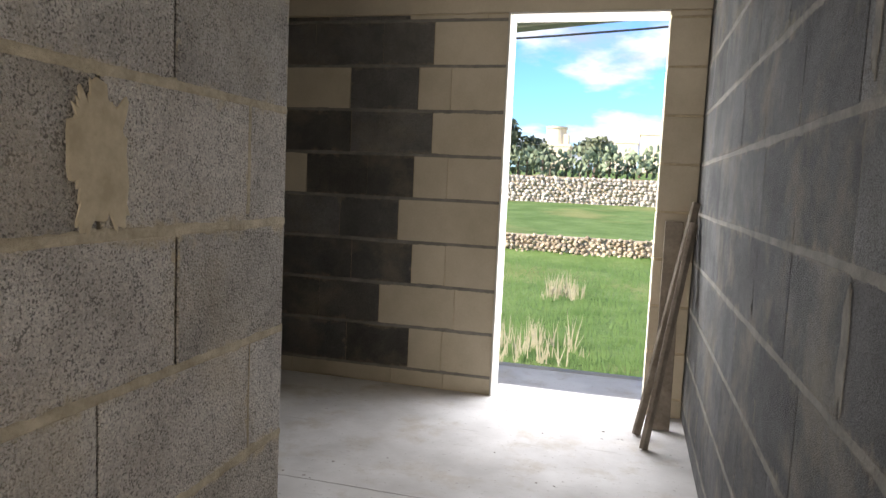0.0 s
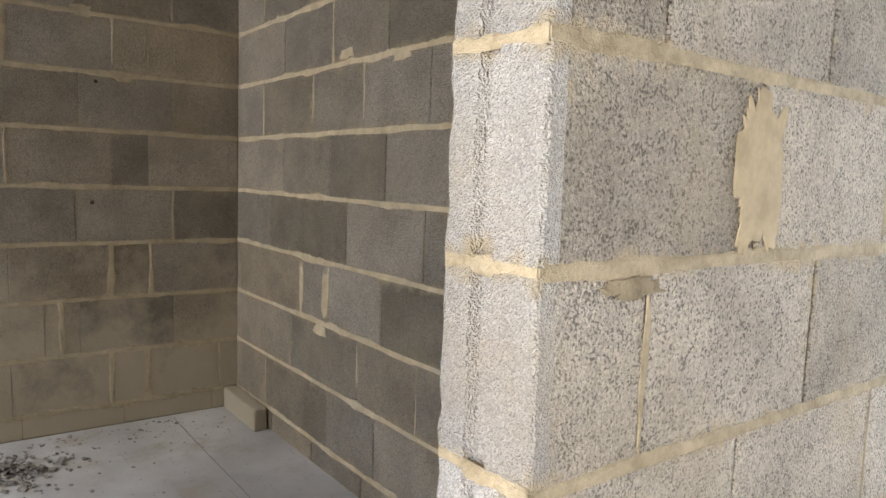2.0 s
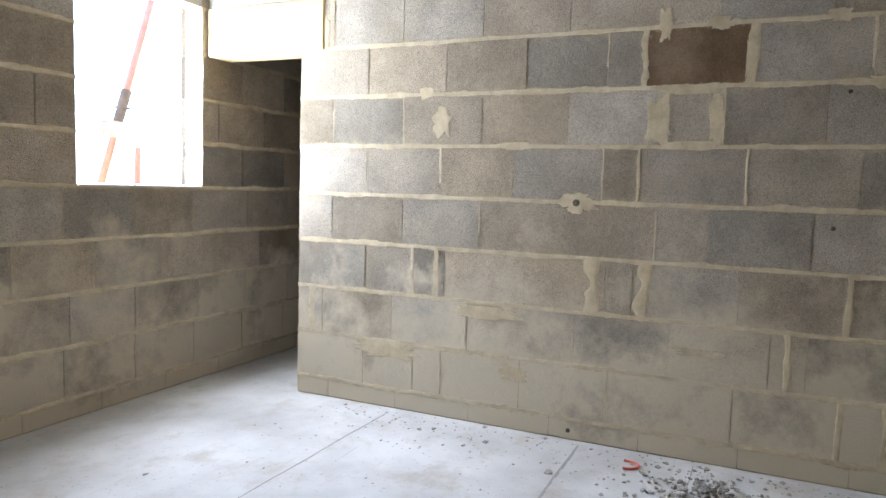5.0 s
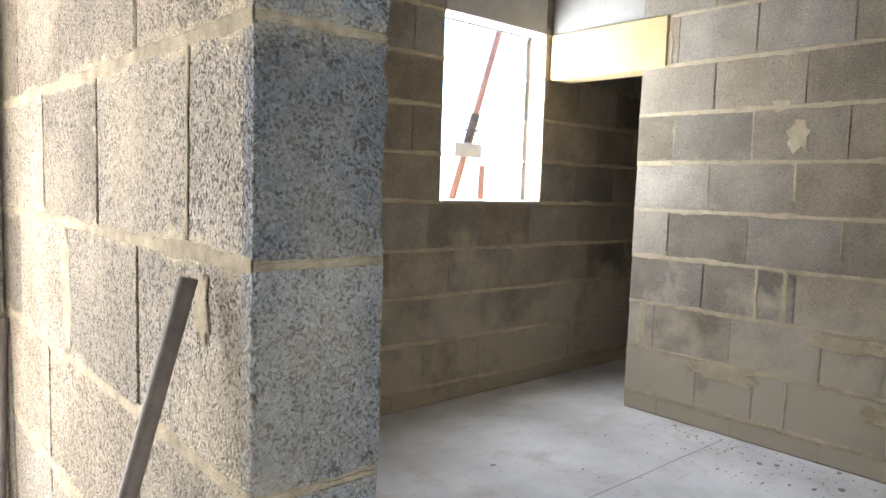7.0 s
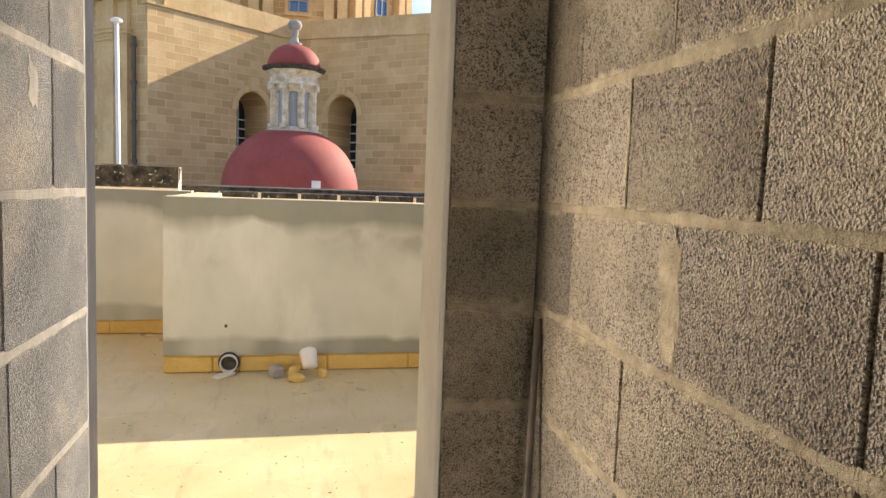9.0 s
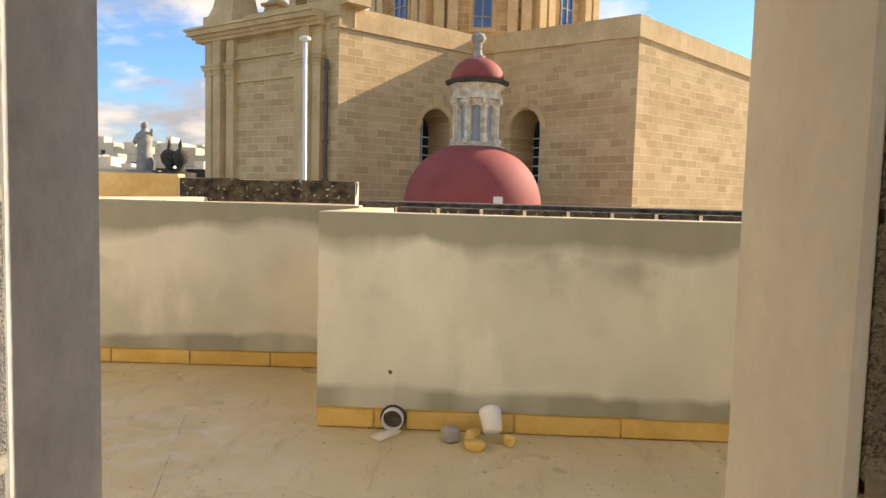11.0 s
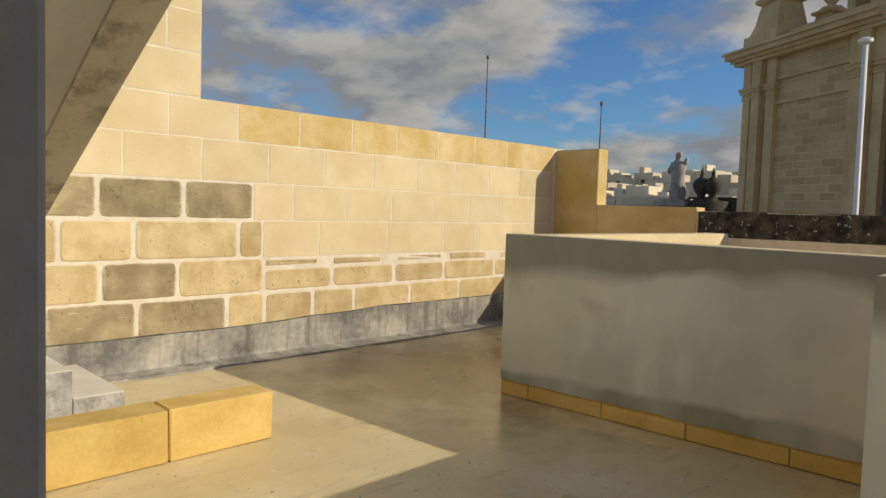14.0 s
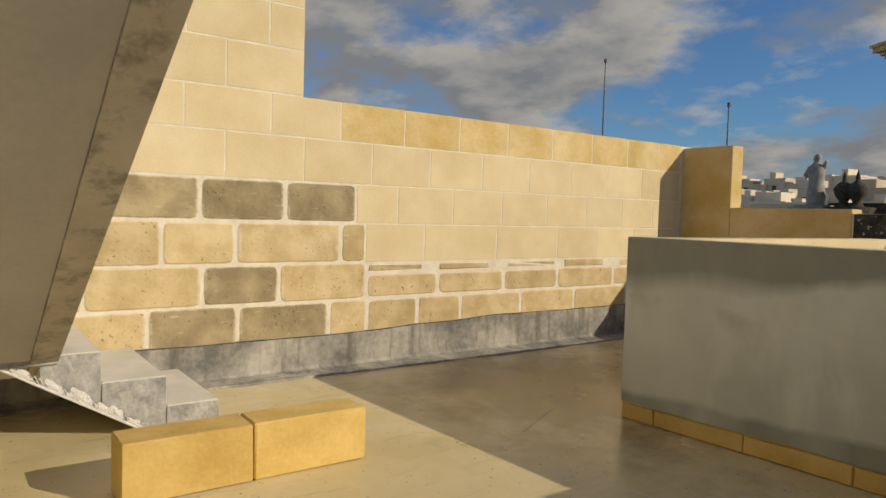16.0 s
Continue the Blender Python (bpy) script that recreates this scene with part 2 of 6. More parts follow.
def weathered_mat(name, a, b):
    """Old hand-cut limestone: soft stains, sparse pocks, pale scrapes and a whitened rim of mortar."""
    m, nt, shader, pos = start(name, 0.95)
    r = lot(nt)
    c = blend(nt, remap(nt, noise_of(nt, pos, 4.5, 7, 0.62), 0.36, 0.64), a, b)
    v = remap(nt, r, 0, 1, 0.88, 1.12)
    c = blend(nt, 1.0, c, node(nt, "CombineColor", (0, v), (1, v), (2, arith(nt, "MULTIPLY", v, 0.97))).outputs[0], "MULTIPLY")
    scrape = node(nt, "Mapping", ("Vector", pos), ("Rotation", (0.5, 0, 0)), ("Scale", (5.0, 9.0, 60.0))).outputs[0]
    c = blend(nt, arith(nt, "MULTIPLY", remap(nt, noise_of(nt, scrape, 1.0, 4, 0.6), 0.64, 0.72), 0.55), c, (0.72, 0.60, 0.40))
    pock = noise_of(nt, pos, 42.0, 2, 0.5)
    few = remap(nt, noise_of(nt, pos, 5.0, 2, 0.5), 0.45, 0.60)
    hole = arith(nt, "MULTIPLY", remap(nt, pock, 0.30, 0.36, 1.0, 0.0), few)
    c = blend(nt, arith(nt, "MULTIPLY", hole, 0.7), c, (0.14, 0.09, 0.05))
    gen = node(nt, "SeparateXYZ", (0, node(nt, "TexCoord").outputs["Generated"]))
    far = arith(nt, "MAXIMUM", arith(nt, "ABSOLUTE", arith(nt, "SUBTRACT", gen.outputs[1], 0.5)), arith(nt, "ABSOLUTE", arith(nt, "SUBTRACT", gen.outputs[2], 0.5)))
    rim = arith(nt, "ADD", far, arith(nt, "MULTIPLY", noise_of(nt, pos, 14.0, 5, 0.6), 0.12))
    c = blend(nt, arith(nt, "MULTIPLY", remap(nt, rim, 0.52, 0.56), 0.75), c, (0.72, 0.63, 0.48))
    paint(nt, shader, c)
    relief(nt, shader, arith(nt, "SUBTRACT", noise_of(nt, pos, 30.0, 6, 0.65), arith(nt, "MULTIPLY", hole, 0.8)), 0.5, 0.008)
    return m


OLD_STONE = weathered_mat("old_limestone", (0.50, 0.37, 0.19), (0.66, 0.52, 0.31))
SOOT_STONE = weathered_mat("sooted_limestone", (0.27, 0.21, 0.125), (0.44, 0.355, 0.215))
WHITE_MORTAR = plain_mat("white_mortar", (0.68, 0.60, 0.46), (0.82, 0.75, 0.61), 9.0, 0.95, 60.0, 0.6, 0.006)
SKIRT = plain_mat("cement_skirting", (0.15, 0.145, 0.135), (0.47, 0.44, 0.37), 2.6, 0.85, 22.0, 0.35, 0.006, streak=0.75)
YELLOW = plain_mat("yellow_limestone", (0.55, 0.36, 0.11), (0.71, 0.505, 0.19), 4.5, 0.9, 50.0, 0.4, 0.004, vary=0.08)
RENDER_WET = plain_mat("stair_render", (0.40, 0.38, 0.345), (0.50, 0.475, 0.43), 1.3, 0.85, 40.0, 0.15, 0.003)
STAIR_EDGE = plain_mat("stair_edge_render", (0.42, 0.38, 0.31), (0.54, 0.49, 0.40), 4.0, 0.85, 30.0, 0.3, 0.004, streak=0.7)
STEP_TOP = plain_mat("step_render", (0.58, 0.555, 0.49), (0.70, 0.67, 0.60), 3.0, 0.85, 60.0, 0.2, 0.003)
STEP = plain_mat("step_concrete", (0.22, 0.22, 0.215), (0.52, 0.50, 0.47), 7.0, 0.85, 50.0, 0.5, 0.006)
TORN = plain_mat("torn_plaster", (0.62, 0.60, 0.57), (0.80, 0.78, 0.75), 20.0, 0.9, 60.0, 0.8, 0.012)
# blackened stone; also painted in for shade inside holes and along the skirting
BLACK_STONE_SHADE = plain_mat("black_stone_and_shade", (0.025, 0.024, 0.022), (0.13, 0.115, 0.09), 11.0, 0.95, 60.0, 0.6, 0.008)
PIPE = plain_mat("grey_plastic_pipe", (0.55, 0.55, 0.55), (0.66, 0.66, 0.65), 4.0, 0.45, 60.0, 0.05)
WHITE = plain_mat("white_paint", (0.72, 0.71, 0.69), (0.80, 0.79, 0.77), 3.0, 0.5, 60.0, 0.05)
CHURCH_PLAIN = plain_mat("church_trim_stone", (0.58, 0.40, 0.21), (0.76, 0.565, 0.32), 0.9, 0.92, 8.0, 0.3, 0.02, streak=0.12)
DOME_RED = plain_mat("red_dome_paint", (0.27, 0.048, 0.042), (0.36, 0.075, 0.062), 1.1, 0.75, 12.0, 0.2, 0.01)
LANTERN = plain_mat("flaked_limewash", (0.46, 0.36, 0.24), (0.84, 0.78, 0.65), 4.5, 0.9, 16.0, 0.5, 0.02)
GLASS_DARK = plain_mat("dark_window_glass", (0.02, 0.022, 0.025), (0.05, 0.055, 0.06), 1.0, 0.15)
GLASS_BLUE = plain_mat("blue_window_glass", (0.05, 0.13, 0.30), (0.09, 0.20, 0.42), 1.0, 0.2)
GLASS_MILK = plain_mat("milky_lantern_glass", (0.28, 0.30, 0.33), (0.38, 0.41, 0.44), 1.0, 0.3)
STATUE = plain_mat("weathered_statue_stone", (0.28, 0.26, 0.24), (0.50, 0.47, 0.43), 2.0, 0.95, 10.0, 0.5, 0.02)
CITY = plain_mat("white_town_wall", (0.58, 0.49, 0.36), (0.78, 0.69, 0.55), 0.05, 0.9, 0.5, 0.05, 0.01, vary=0.14)
RUBBLE = plain_mat("field_rubble", (0.30, 0.235, 0.165), (0.50, 0.42, 0.32), 1.2, 0.95, 9.0, 0.6, 0.03, vary=0.28)
RUBBLE_GREY = plain_mat("field_rubble_grey", (0.34, 0.305, 0.265), (0.52, 0.48, 0.43), 1.2, 0.95, 9.0, 0.6, 0.03, vary=0.25)
LEAF = plain_mat("prickly_pear_pad", (0.13, 0.17, 0.10), (0.22, 0.27, 0.17), 1.6, 0.7, 14.0, 0.2, 0.01, vary=0.3)
BUSH = plain_mat("carob_leaves", (0.11, 0.13, 0.08), (0.20, 0.22, 0.14), 0.7, 0.8, 9.0, 0.3, 0.02, vary=0.3)
BLADE = plain_mat("grass_blades", (0.085, 0.16, 0.045), (0.155, 0.24, 0.08), 0.8, 0.8, 20.0, 0.1)
STRAW = plain_mat("dry_stalks", (0.33, 0.30, 0.19), (0.45, 0.41, 0.28), 2.0, 0.9, 20.0, 0.1)
BARK = plain_mat("bark", (0.08, 0.06, 0.045), (0.15, 0.12, 0.09), 5.0, 0.95, 30.0, 0.6, 0.01)


def lichen_mat():
    """Black weathered stone with scattered pale lichen spots."""
    m, nt, shader, pos = start("lichen_spotted_stone", 0.95)
    c = blend(nt, remap(nt, noise_of(nt, pos, 9.0, 5), 0.35, 0.7), (0.022, 0.021, 0.019), (0.12, 0.105, 0.08))
    c = blend(nt, remap(nt, noise_of(nt, pos, 26.0, 3, 0.6), 0.64, 0.69), c, (0.45, 0.52, 0.45))
    paint(nt, shader, c)
    relief(nt, shader, noise_of(nt, pos, 40.0, 5, 0.65), 0.6, 0.01)
    return m


LICHEN = lichen_mat()
CABLE = plain_mat("black_cable", (0.015, 0.015, 0.017), (0.03, 0.03, 0.03), 3.0, 0.6)


def plaster_mat():
    """Grey sponge-finished plaster, darker where it is still damp along its top and foot."""
    m, nt, shader, pos = start("damp_plaster", 0.82)
    c = blend(nt, remap(nt, noise_of(nt, pos, 1.3, 4, 0.5), 0.32, 0.68), (0.54, 0.55, 0.475), (0.71, 0.72, 0.63))
    sep = node(nt, "SeparateXYZ", (0, pos))
    squat = node(nt, "Mapping", ("Vector", pos), ("Scale", (1.0, 1.0, 0.45))).outputs[0]
    run = node(nt, "Mapping", ("Vector", pos), ("Scale", (1.0, 1.0, 0.12))).outputs[0]
    n = noise_of(nt, run, 1.1, 2, 0.5)
    fine = noise_of(nt, squat, 6.0, 4, 0.6)
    wav = arith(nt, "ADD", arith(nt, "MULTIPLY", arith(nt, "SUBTRACT", n, 0.5), 0.30), arith(nt, "MULTIPLY", arith(nt, "SUBTRACT", noise_of(nt, run, 3.4, 3, 0.55), 0.5), 0.16))
    soft_edge = remap(nt, noise_of(nt, pos, 1.1, 2, 0.5), 0.4, 0.6, 0.03, 0.12)
    top = node(nt, "MapRange", (0, arith(nt, "ADD", sep.outputs[2], wav)), (1, arith(nt, "SUBTRACT", 0.975, soft_edge)), (2, 0.985)).outputs[0]
    foot = remap(nt, arith(nt, "ADD", sep.outputs[2], arith(nt, "MULTIPLY", wav, 0.55)), 0.225, 0.185)
    foot = arith(nt, "MULTIPLY", foot, remap(nt, noise_of(nt, run, 2.1, 2, 0.5), 0.38, 0.52, 0.45, 1.0))
    blots = remap(nt, noise_of(nt, pos, 3.1, 4, 0.5), 0.60, 0.74)
    high = remap(nt, sep.outputs[2], 0.45, 0.85)
    c = blend(nt, arith(nt, "MULTIPLY", remap(nt, noise_of(nt, squat, 2.4, 6, 0.62), 0.50, 0.64), 0.55), c, (0.78, 0.785, 0.70))
    wet = arith(nt, "MAXIMUM", arith(nt, "MAXIMUM", top, foot), arith(nt, "MULTIPLY", arith(nt, "MULTIPLY", blots, high), 0.6))
    c = blend(nt, arith(nt, "MULTIPLY", wet, 0.88), c, blend(nt, fine, (0.22, 0.225, 0.18), (0.33, 0.335, 0.27)))
    paint(nt, shader, c)
    relief(nt, shader, noise_of(nt, pos, 45.0, 5, 0.6), 0.12, 0.003)
    return m


def terrace_mat():
    """Beige roof screed with pale smears, damp darker fields that also carry shade, scratches and grit."""
    m, nt, shader, pos = start("terrace_screed", 0.5)
    c = blend(nt, remap(nt, noise_of(nt, pos, 1.1, 6, 0.6), 0.34, 0.66), (0.59, 0.48, 0.26), (0.74, 0.625, 0.38))
    c = blend(nt, arith(nt, "MULTIPLY", remap(nt, noise_of(nt, pos, 2.2, 8, 0.7), 0.56, 0.72), 0.6), c, (0.68, 0.605, 0.45))
    tread = node(nt, "Mapping", ("Vector", pos), ("Rotation", (0, 0, 0.35)), ("Scale", (7.0, 1.2, 1.0))).outputs[0]
    c = blend(nt, arith(nt, "MULTIPLY", remap(nt, noise_of(nt, tread, 1.6, 6, 0.68), 0.55, 0.70), 0.45), c, (0.35, 0.28, 0.17))
    c = blend(nt, arith(nt, "MULTIPLY", remap(nt, noise_of(nt, pos, 7.0, 7, 0.7), 0.58, 0.70), 0.4), c, (0.66, 0.61, 0.51))
    c = blend(nt, remap(nt, noise_of(nt, pos, 38.0, 2, 0.5), 0.71, 0.74), c, (0.10, 0.085, 0.06))
    # a damp field by the far parapet, deepened to darken the shaded floor there, and pale scuffs where mortar was mixed
    rag = noise_of(nt, pos, 1.5, 6, 0.6)
    reach = node(nt, "VectorMath", (0, node(nt, "Mapping", ("Vector", pos), ("Location", (-2.1, 4.3, 0.0)), ("Scale", (0.55, 0.72, 0.0))).outputs[0]), operation="LENGTH").outputs["Value"]
    damp = remap(nt, arith(nt, "ADD", reach, arith(nt, "MULTIPLY", rag, 2.0)), 1.55, 2.0, 1.0, 0.0)
    c = blend(nt, arith(nt, "MULTIPLY", damp, 0.8), c, blend(nt, rag, (0.22, 0.155, 0.07), (0.34, 0.25, 0.13)))
    near = node(nt, "VectorMath", (0, node(nt, "Mapping", ("Vector", pos), ("Location", (-1.4, 4.4, 0.0)), ("Scale", (1.0, 1.0, 0.0))).outputs[0]), operation="LENGTH").outputs["Value"]
    scuff = arith(nt, "MULTIPLY", remap(nt, near, 0.2, 1.0, 1.0, 0.0), remap(nt, noise_of(nt, pos, 5.5, 8, 0.72), 0.50, 0.62))
    c = blend(nt, arith(nt, "MULTIPLY", scuff, 0.7), c, (0.76, 0.71, 0.60))
    paint(nt, shader, c)
    gloss = remap(nt, noise_of(nt, pos, 0.9, 4, 0.5), 0.42, 0.58, 0.24, 0.46)
    nt.links.new(arith(nt, "SUBTRACT", gloss, arith(nt, "MULTIPLY", damp, 0.12)), shader.inputs["Roughness"])
    relief(nt, shader, noise_of(nt, pos, 14.0, 8, 0.7), 0.28, 0.006)
    return m


def field_mat():
    m, nt, shader, pos = start("meadow", 0.95)
    c = blend(nt, remap(nt, noise_of(nt, pos, 0.35, 6, 0.6), 0.38, 0.62), (0.09, 0.16, 0.04), (0.17, 0.25, 0.08))
    c = blend(nt, arith(nt, "MULTIPLY", remap(nt, noise_of(nt, pos, 0.13, 5, 0.6), 0.52, 0.66), 0.7), c, (0.33, 0.29, 0.12))
    c = blend(nt, remap(nt, noise_of(nt, pos, 6.0, 5, 0.7), 0.35, 0.7, 0.0, 0.5), c, (0.07, 0.13, 0.02))
    y = node(nt, "SeparateXYZ", (0, pos)).outputs[1]
    c = blend(nt, remap(nt, y, 4.0, -4.0), c, blend(nt, noise_of(nt, pos, 0.12, 5), (0.36, 0.31, 0.23), (0.50, 0.44, 0.34)))
    paint(nt, shader, c)
    relief(nt, shader, noise_of(nt, pos, 5.0, 6, 0.7), 0.8, 0.12)
    return m


def ashlar_mat():
    """Distant church masonry: limestone courses with faint joints and stones of uneven tone."""
    m, nt, shader, _ = start("church_ashlar", 0.93)
    at = node(nt, "TexCoord").outputs["Object"]
    sep = node(nt, "SeparateXYZ", (0, at))
    uv = node(nt, "CombineXYZ", (0, sep.outputs[0]), (1, sep.outputs[2]), (2, 0.0)).outputs[0]
    b = node(nt, "TexBrick", ("Vector", uv), ("Color1", (0.78, 0.575, 0.325, 1)), ("Color2", (0.53, 0.36, 0.185, 1)), ("Mortar", (0.80, 0.64, 0.40, 1)), ("Scale", 1.0),
             ("Mortar Size", 0.016), ("Mortar Smooth", 0.4), ("Bias", 0.0), ("Brick Width", 0.66), ("Row Height", 0.27))
    c = b.outputs[0]
    worn = arith(nt, "MULTIPLY", remap(nt, noise_of(nt, at, 0.45, 5, 0.6), 0.47, 0.62), 0.5)
    c = blend(nt, worn, c, blend(nt, noise_of(nt, at, 5.0, 5, 0.6), (0.57, 0.41, 0.215), (0.76, 0.575, 0.325)))
    c = blend(nt, remap(nt, noise_of(nt, at, 0.6, 6, 0.65), 0.35, 0.7, 0.0, 0.55), c, (0.46, 0.285, 0.14))
    c = blend(nt, remap(nt, noise_of(nt, at, 1.6, 6, 0.65), 0.56, 0.75, 0.0, 0.4), c, (0.64, 0.47, 0.27))
    c = blend(nt, remap(nt, noise_of(nt, at, 3.0, 4, 0.65), 0.62, 0.8, 0.0, 0.35), c, (0.33, 0.23, 0.13))
    paint(nt, shader, c)
    relief(nt, shader, arith(nt, "ADD", b.outputs[1], noise_of(nt, at, 8.0, 4)), 0.4, 0.02)
    return m


def screed_mat():
    """Dusty floor screed: pale sweepings, brown dirt, trowel arcs and scratches."""
    m, nt, shader, pos = start("floor_screed", 0.78)
    c = blend(nt, remap(nt, noise_of(nt, pos, 1.4, 6, 0.6), 0.36, 0.64), (0.45, 0.44, 0.425), (0.66, 0.65, 0.635))
    c = blend(nt, arith(nt, "MULTIPLY", remap(nt, noise_of(nt, pos, 3.6, 9, 0.7), 0.52, 0.66), 0.55), c, (0.40, 0.35, 0.275))
    scratch = node(nt, "Mapping", ("Vector", pos), ("Rotation", (0, 0, 0.9)), ("Scale", (2.0, 40.0, 1.0))).outputs[0]
    c = blend(nt, arith(nt, "MULTIPLY", remap(nt, noise_of(nt, scratch, 1.0, 3, 0.6), 0.66, 0.72), 0.45), c, (0.33, 0.31, 0.28))
    c = blend(nt, arith(nt, "MULTIPLY", remap(nt, noise_of(nt, pos, 45.0, 4, 0.6), 0.62, 0.70), 0.6), c, (0.24, 0.22, 0.19))
    paint(nt, shader, c)
    relief(nt, shader, noise_of(nt, pos, 18.0, 7, 0.65), 0.3, 0.004)
    return m


SCREED = screed_mat()
PLASTER, TERRACE, FIELD, ASHLAR = plaster_mat(), terrace_mat(), field_mat(), ashlar_mat()


# ---- builders ----
def mesh_of(name, bm, material, smooth=False):
    me = bpy.data.meshes.new(name)
    bm.to_mesh(me)
    bm.free()
    me.materials.append(material)
    if smooth:
        for p in me.polygons:
            p.use_smooth = True
    return me


def part(name, bm, material, parent=None, label="", smooth=False):
    ob = new(name, mesh_of(name, bm, material, smooth))
    if parent:
        ob.parent = parent
    return tagged(ob, label)


def add_box(bm, x0, y0, z0, x1, y1, z1, bevel=0.0):
    made = bmesh.ops.create_cube(bm, size=1)["verts"]
    for v in made:
        v.co = Vector(((x0 + x1) / 2 + v.co.x * abs(x1 - x0), (y0 + y1) / 2 + v.co.y * abs(y1 - y0), (z0 + z1) / 2 + v.co.z * abs(z1 - z0)))
    if bevel:
        edges = list({e for v in made for e in v.link_edges})
        bmesh.ops.bevel(bm, geom=edges, offset=bevel, segments=1, affect="EDGES")
    return bm


def box(x0, y0, z0, x1, y1, z1, bevel=0.0):
    return add_box(bmesh.new(), x0, y0, z0, x1, y1, z1, bevel)


def solid(name, b, material, label, bevel=0.004):
    return tagged(part(name, box(*b, bevel), material), label, kind="structure")


def add_prism(bm, outline, z0, z1):
    """An upright prism over an outline of (x, y), counterclockwise; z1 may be a list, one height a corner."""
    tops = z1 if isinstance(z1, (list, tuple)) else [z1] * len(outline)
    low = [bm.verts.new((x, y, z0)) for x, y in outline]
    up = [bm.verts.new((x, y, z)) for (x, y), z in zip(outline, tops)]
    n = len(outline)
    bm.faces.new(up)
    bm.faces.new(low[::-1])
    for i in range(n):
        bm.faces.new((low[i], low[(i + 1) % n], up[(i + 1) % n], up[i]))
    return bm


def add_lathe(bm, profile, centre=(0, 0, 0), steps=24):
    rings = []
    for r, z in profile:
        rings.append([bm.verts.new((centre[0] + r * math.cos(2 * math.pi * k / steps), centre[1] + r * math.sin(2 * math.pi * k / steps), centre[2] + z)) for k in range(steps)])
    for a, b in zip(rings, rings[1:]):
        for k in range(steps):
            bm.faces.new((a[k], a[(k + 1) % steps], b[(k + 1) % steps], b[k]))
    bm.faces.new(rings[-1])
    bm.faces.new(rings[0][::-1])
    return bm


def add_rod(bm, a, b, r, r2=None, sides=8):
    a, b = Vector(a), Vector(b)
    turn = (b - a).to_track_quat("Z", "Y").to_matrix()
    r2 = r if r2 is None else r2
    ends = []
    for p, q in ((a, r), (b, r2)):
        ends.append([bm.verts.new(p + turn @ Vector((q * math.cos(2 * math.pi * k / sides), q * math.sin(2 * math.pi * k / sides), 0))) for k in range(sides)])
    for k in range(sides):
        bm.faces.new((ends[0][k], ends[0][(k + 1) % sides], ends[1][(k + 1) % sides], ends[1][k]))
    bm.faces.new(ends[1])
    bm.faces.new(ends[0][::-1])
    return bm


SHARED = {}


def shared_block(key, sx, sy, sz, material, bevel, rough=0.0):
    """One mesh for all blocks of about the same size."""
    key = (key, round(sx, 2), round(sy, 2), round(sz, 2))
    if key not in SHARED:
        bm = box(-sx / 2, -sy / 2, -sz / 2, sx / 2, sy / 2, sz / 2, bevel)
        if rough:
            for v in bm.verts:
                v.co += Vector((random.uniform(-rough, rough), random.uniform(-rough, rough), random.uniform(-rough, rough)))
        SHARED[key] = mesh_of("block", bm, material)
    return SHARED[key]


def ragged_stone(key, sy, sz, material, seed):
    """The face of a hand-cut stone in a wall across x: an uneven outline, a slightly bulging face and chipped corners."""
    key = ("ragged", key, round(sy, 2), round(sz, 2), seed)
    if key not in SHARED:
        bm = bmesh.new()
        rim, lip, inner = [], [], []
        my, mz = max(4, int(sy / 0.045)), max(3, int(sz / 0.045))
        outline = [(2 * i / my - 1, -1) for i in range(my)] + [(1, 2 * i / mz - 1) for i in range(mz)] + [(1 - 2 * i / my, 1) for i in range(my)] + [(-1, 1 - 2 * i / mz) for i in range(mz)]
        n = len(outline)
        for c, d in outline:
            y, z = c * sy / 2, d * sz / 2
            chip = 0.012 if abs(c) + abs(d) > 1.999 else 0.0
            y -= math.copysign(chip + 0.006 * noise.noise(Vector((y * 14, z * 14 + seed * 3.7, seed))) + 0.005 * noise.noise(Vector((y * 45, z * 45, seed))), c) if abs(c) > 0.99 else 0
            z -= math.copysign(chip + 0.006 * noise.noise(Vector((z * 14 + seed, y * 14, 3.0))) + 0.005 * noise.noise(Vector((z * 45, y * 45, seed))), d) if abs(d) > 0.99 else 0
            rim.append(bm.verts.new((0.02, y, z)))
            lip.append(bm.verts.new((-0.024, y, z)))
            inner.append(bm.verts.new((-0.030 - 0.002 * noise.noise(Vector((y * 9, z * 9, seed))), y * (1 - 0.014 / sy * 2), z * (1 - 0.012 / sz * 2))))
        for i in range(n):
            j = (i + 1) % n
            bm.faces.new((rim[i], rim[j], lip[j], lip[i]))
            bm.faces.new((lip[i], lip[j], inner[j], inner[i]))
        bm.faces.new(inner)
        bm.faces.new(rim[::-1])
        bmesh.ops.recalc_face_normals(bm, faces=bm.faces)
        SHARED[key] = mesh_of("stone", bm, material)
    return SHARED[key]


def put(name, me, at, parent, label=""):
    ob = new(name, me)
    ob.location = at
    ob.parent = parent
    return tagged(ob, label)


C, Z0 = 0.272, 0.11      # course height and the level of the first bed joint


def default_joints(a, b, odd, length=0.446):
    out, u = [a], a + (length / 2 if odd else length)
    while u < b - 0.10:
        out.append(u)
        u += length
    return out + [b]


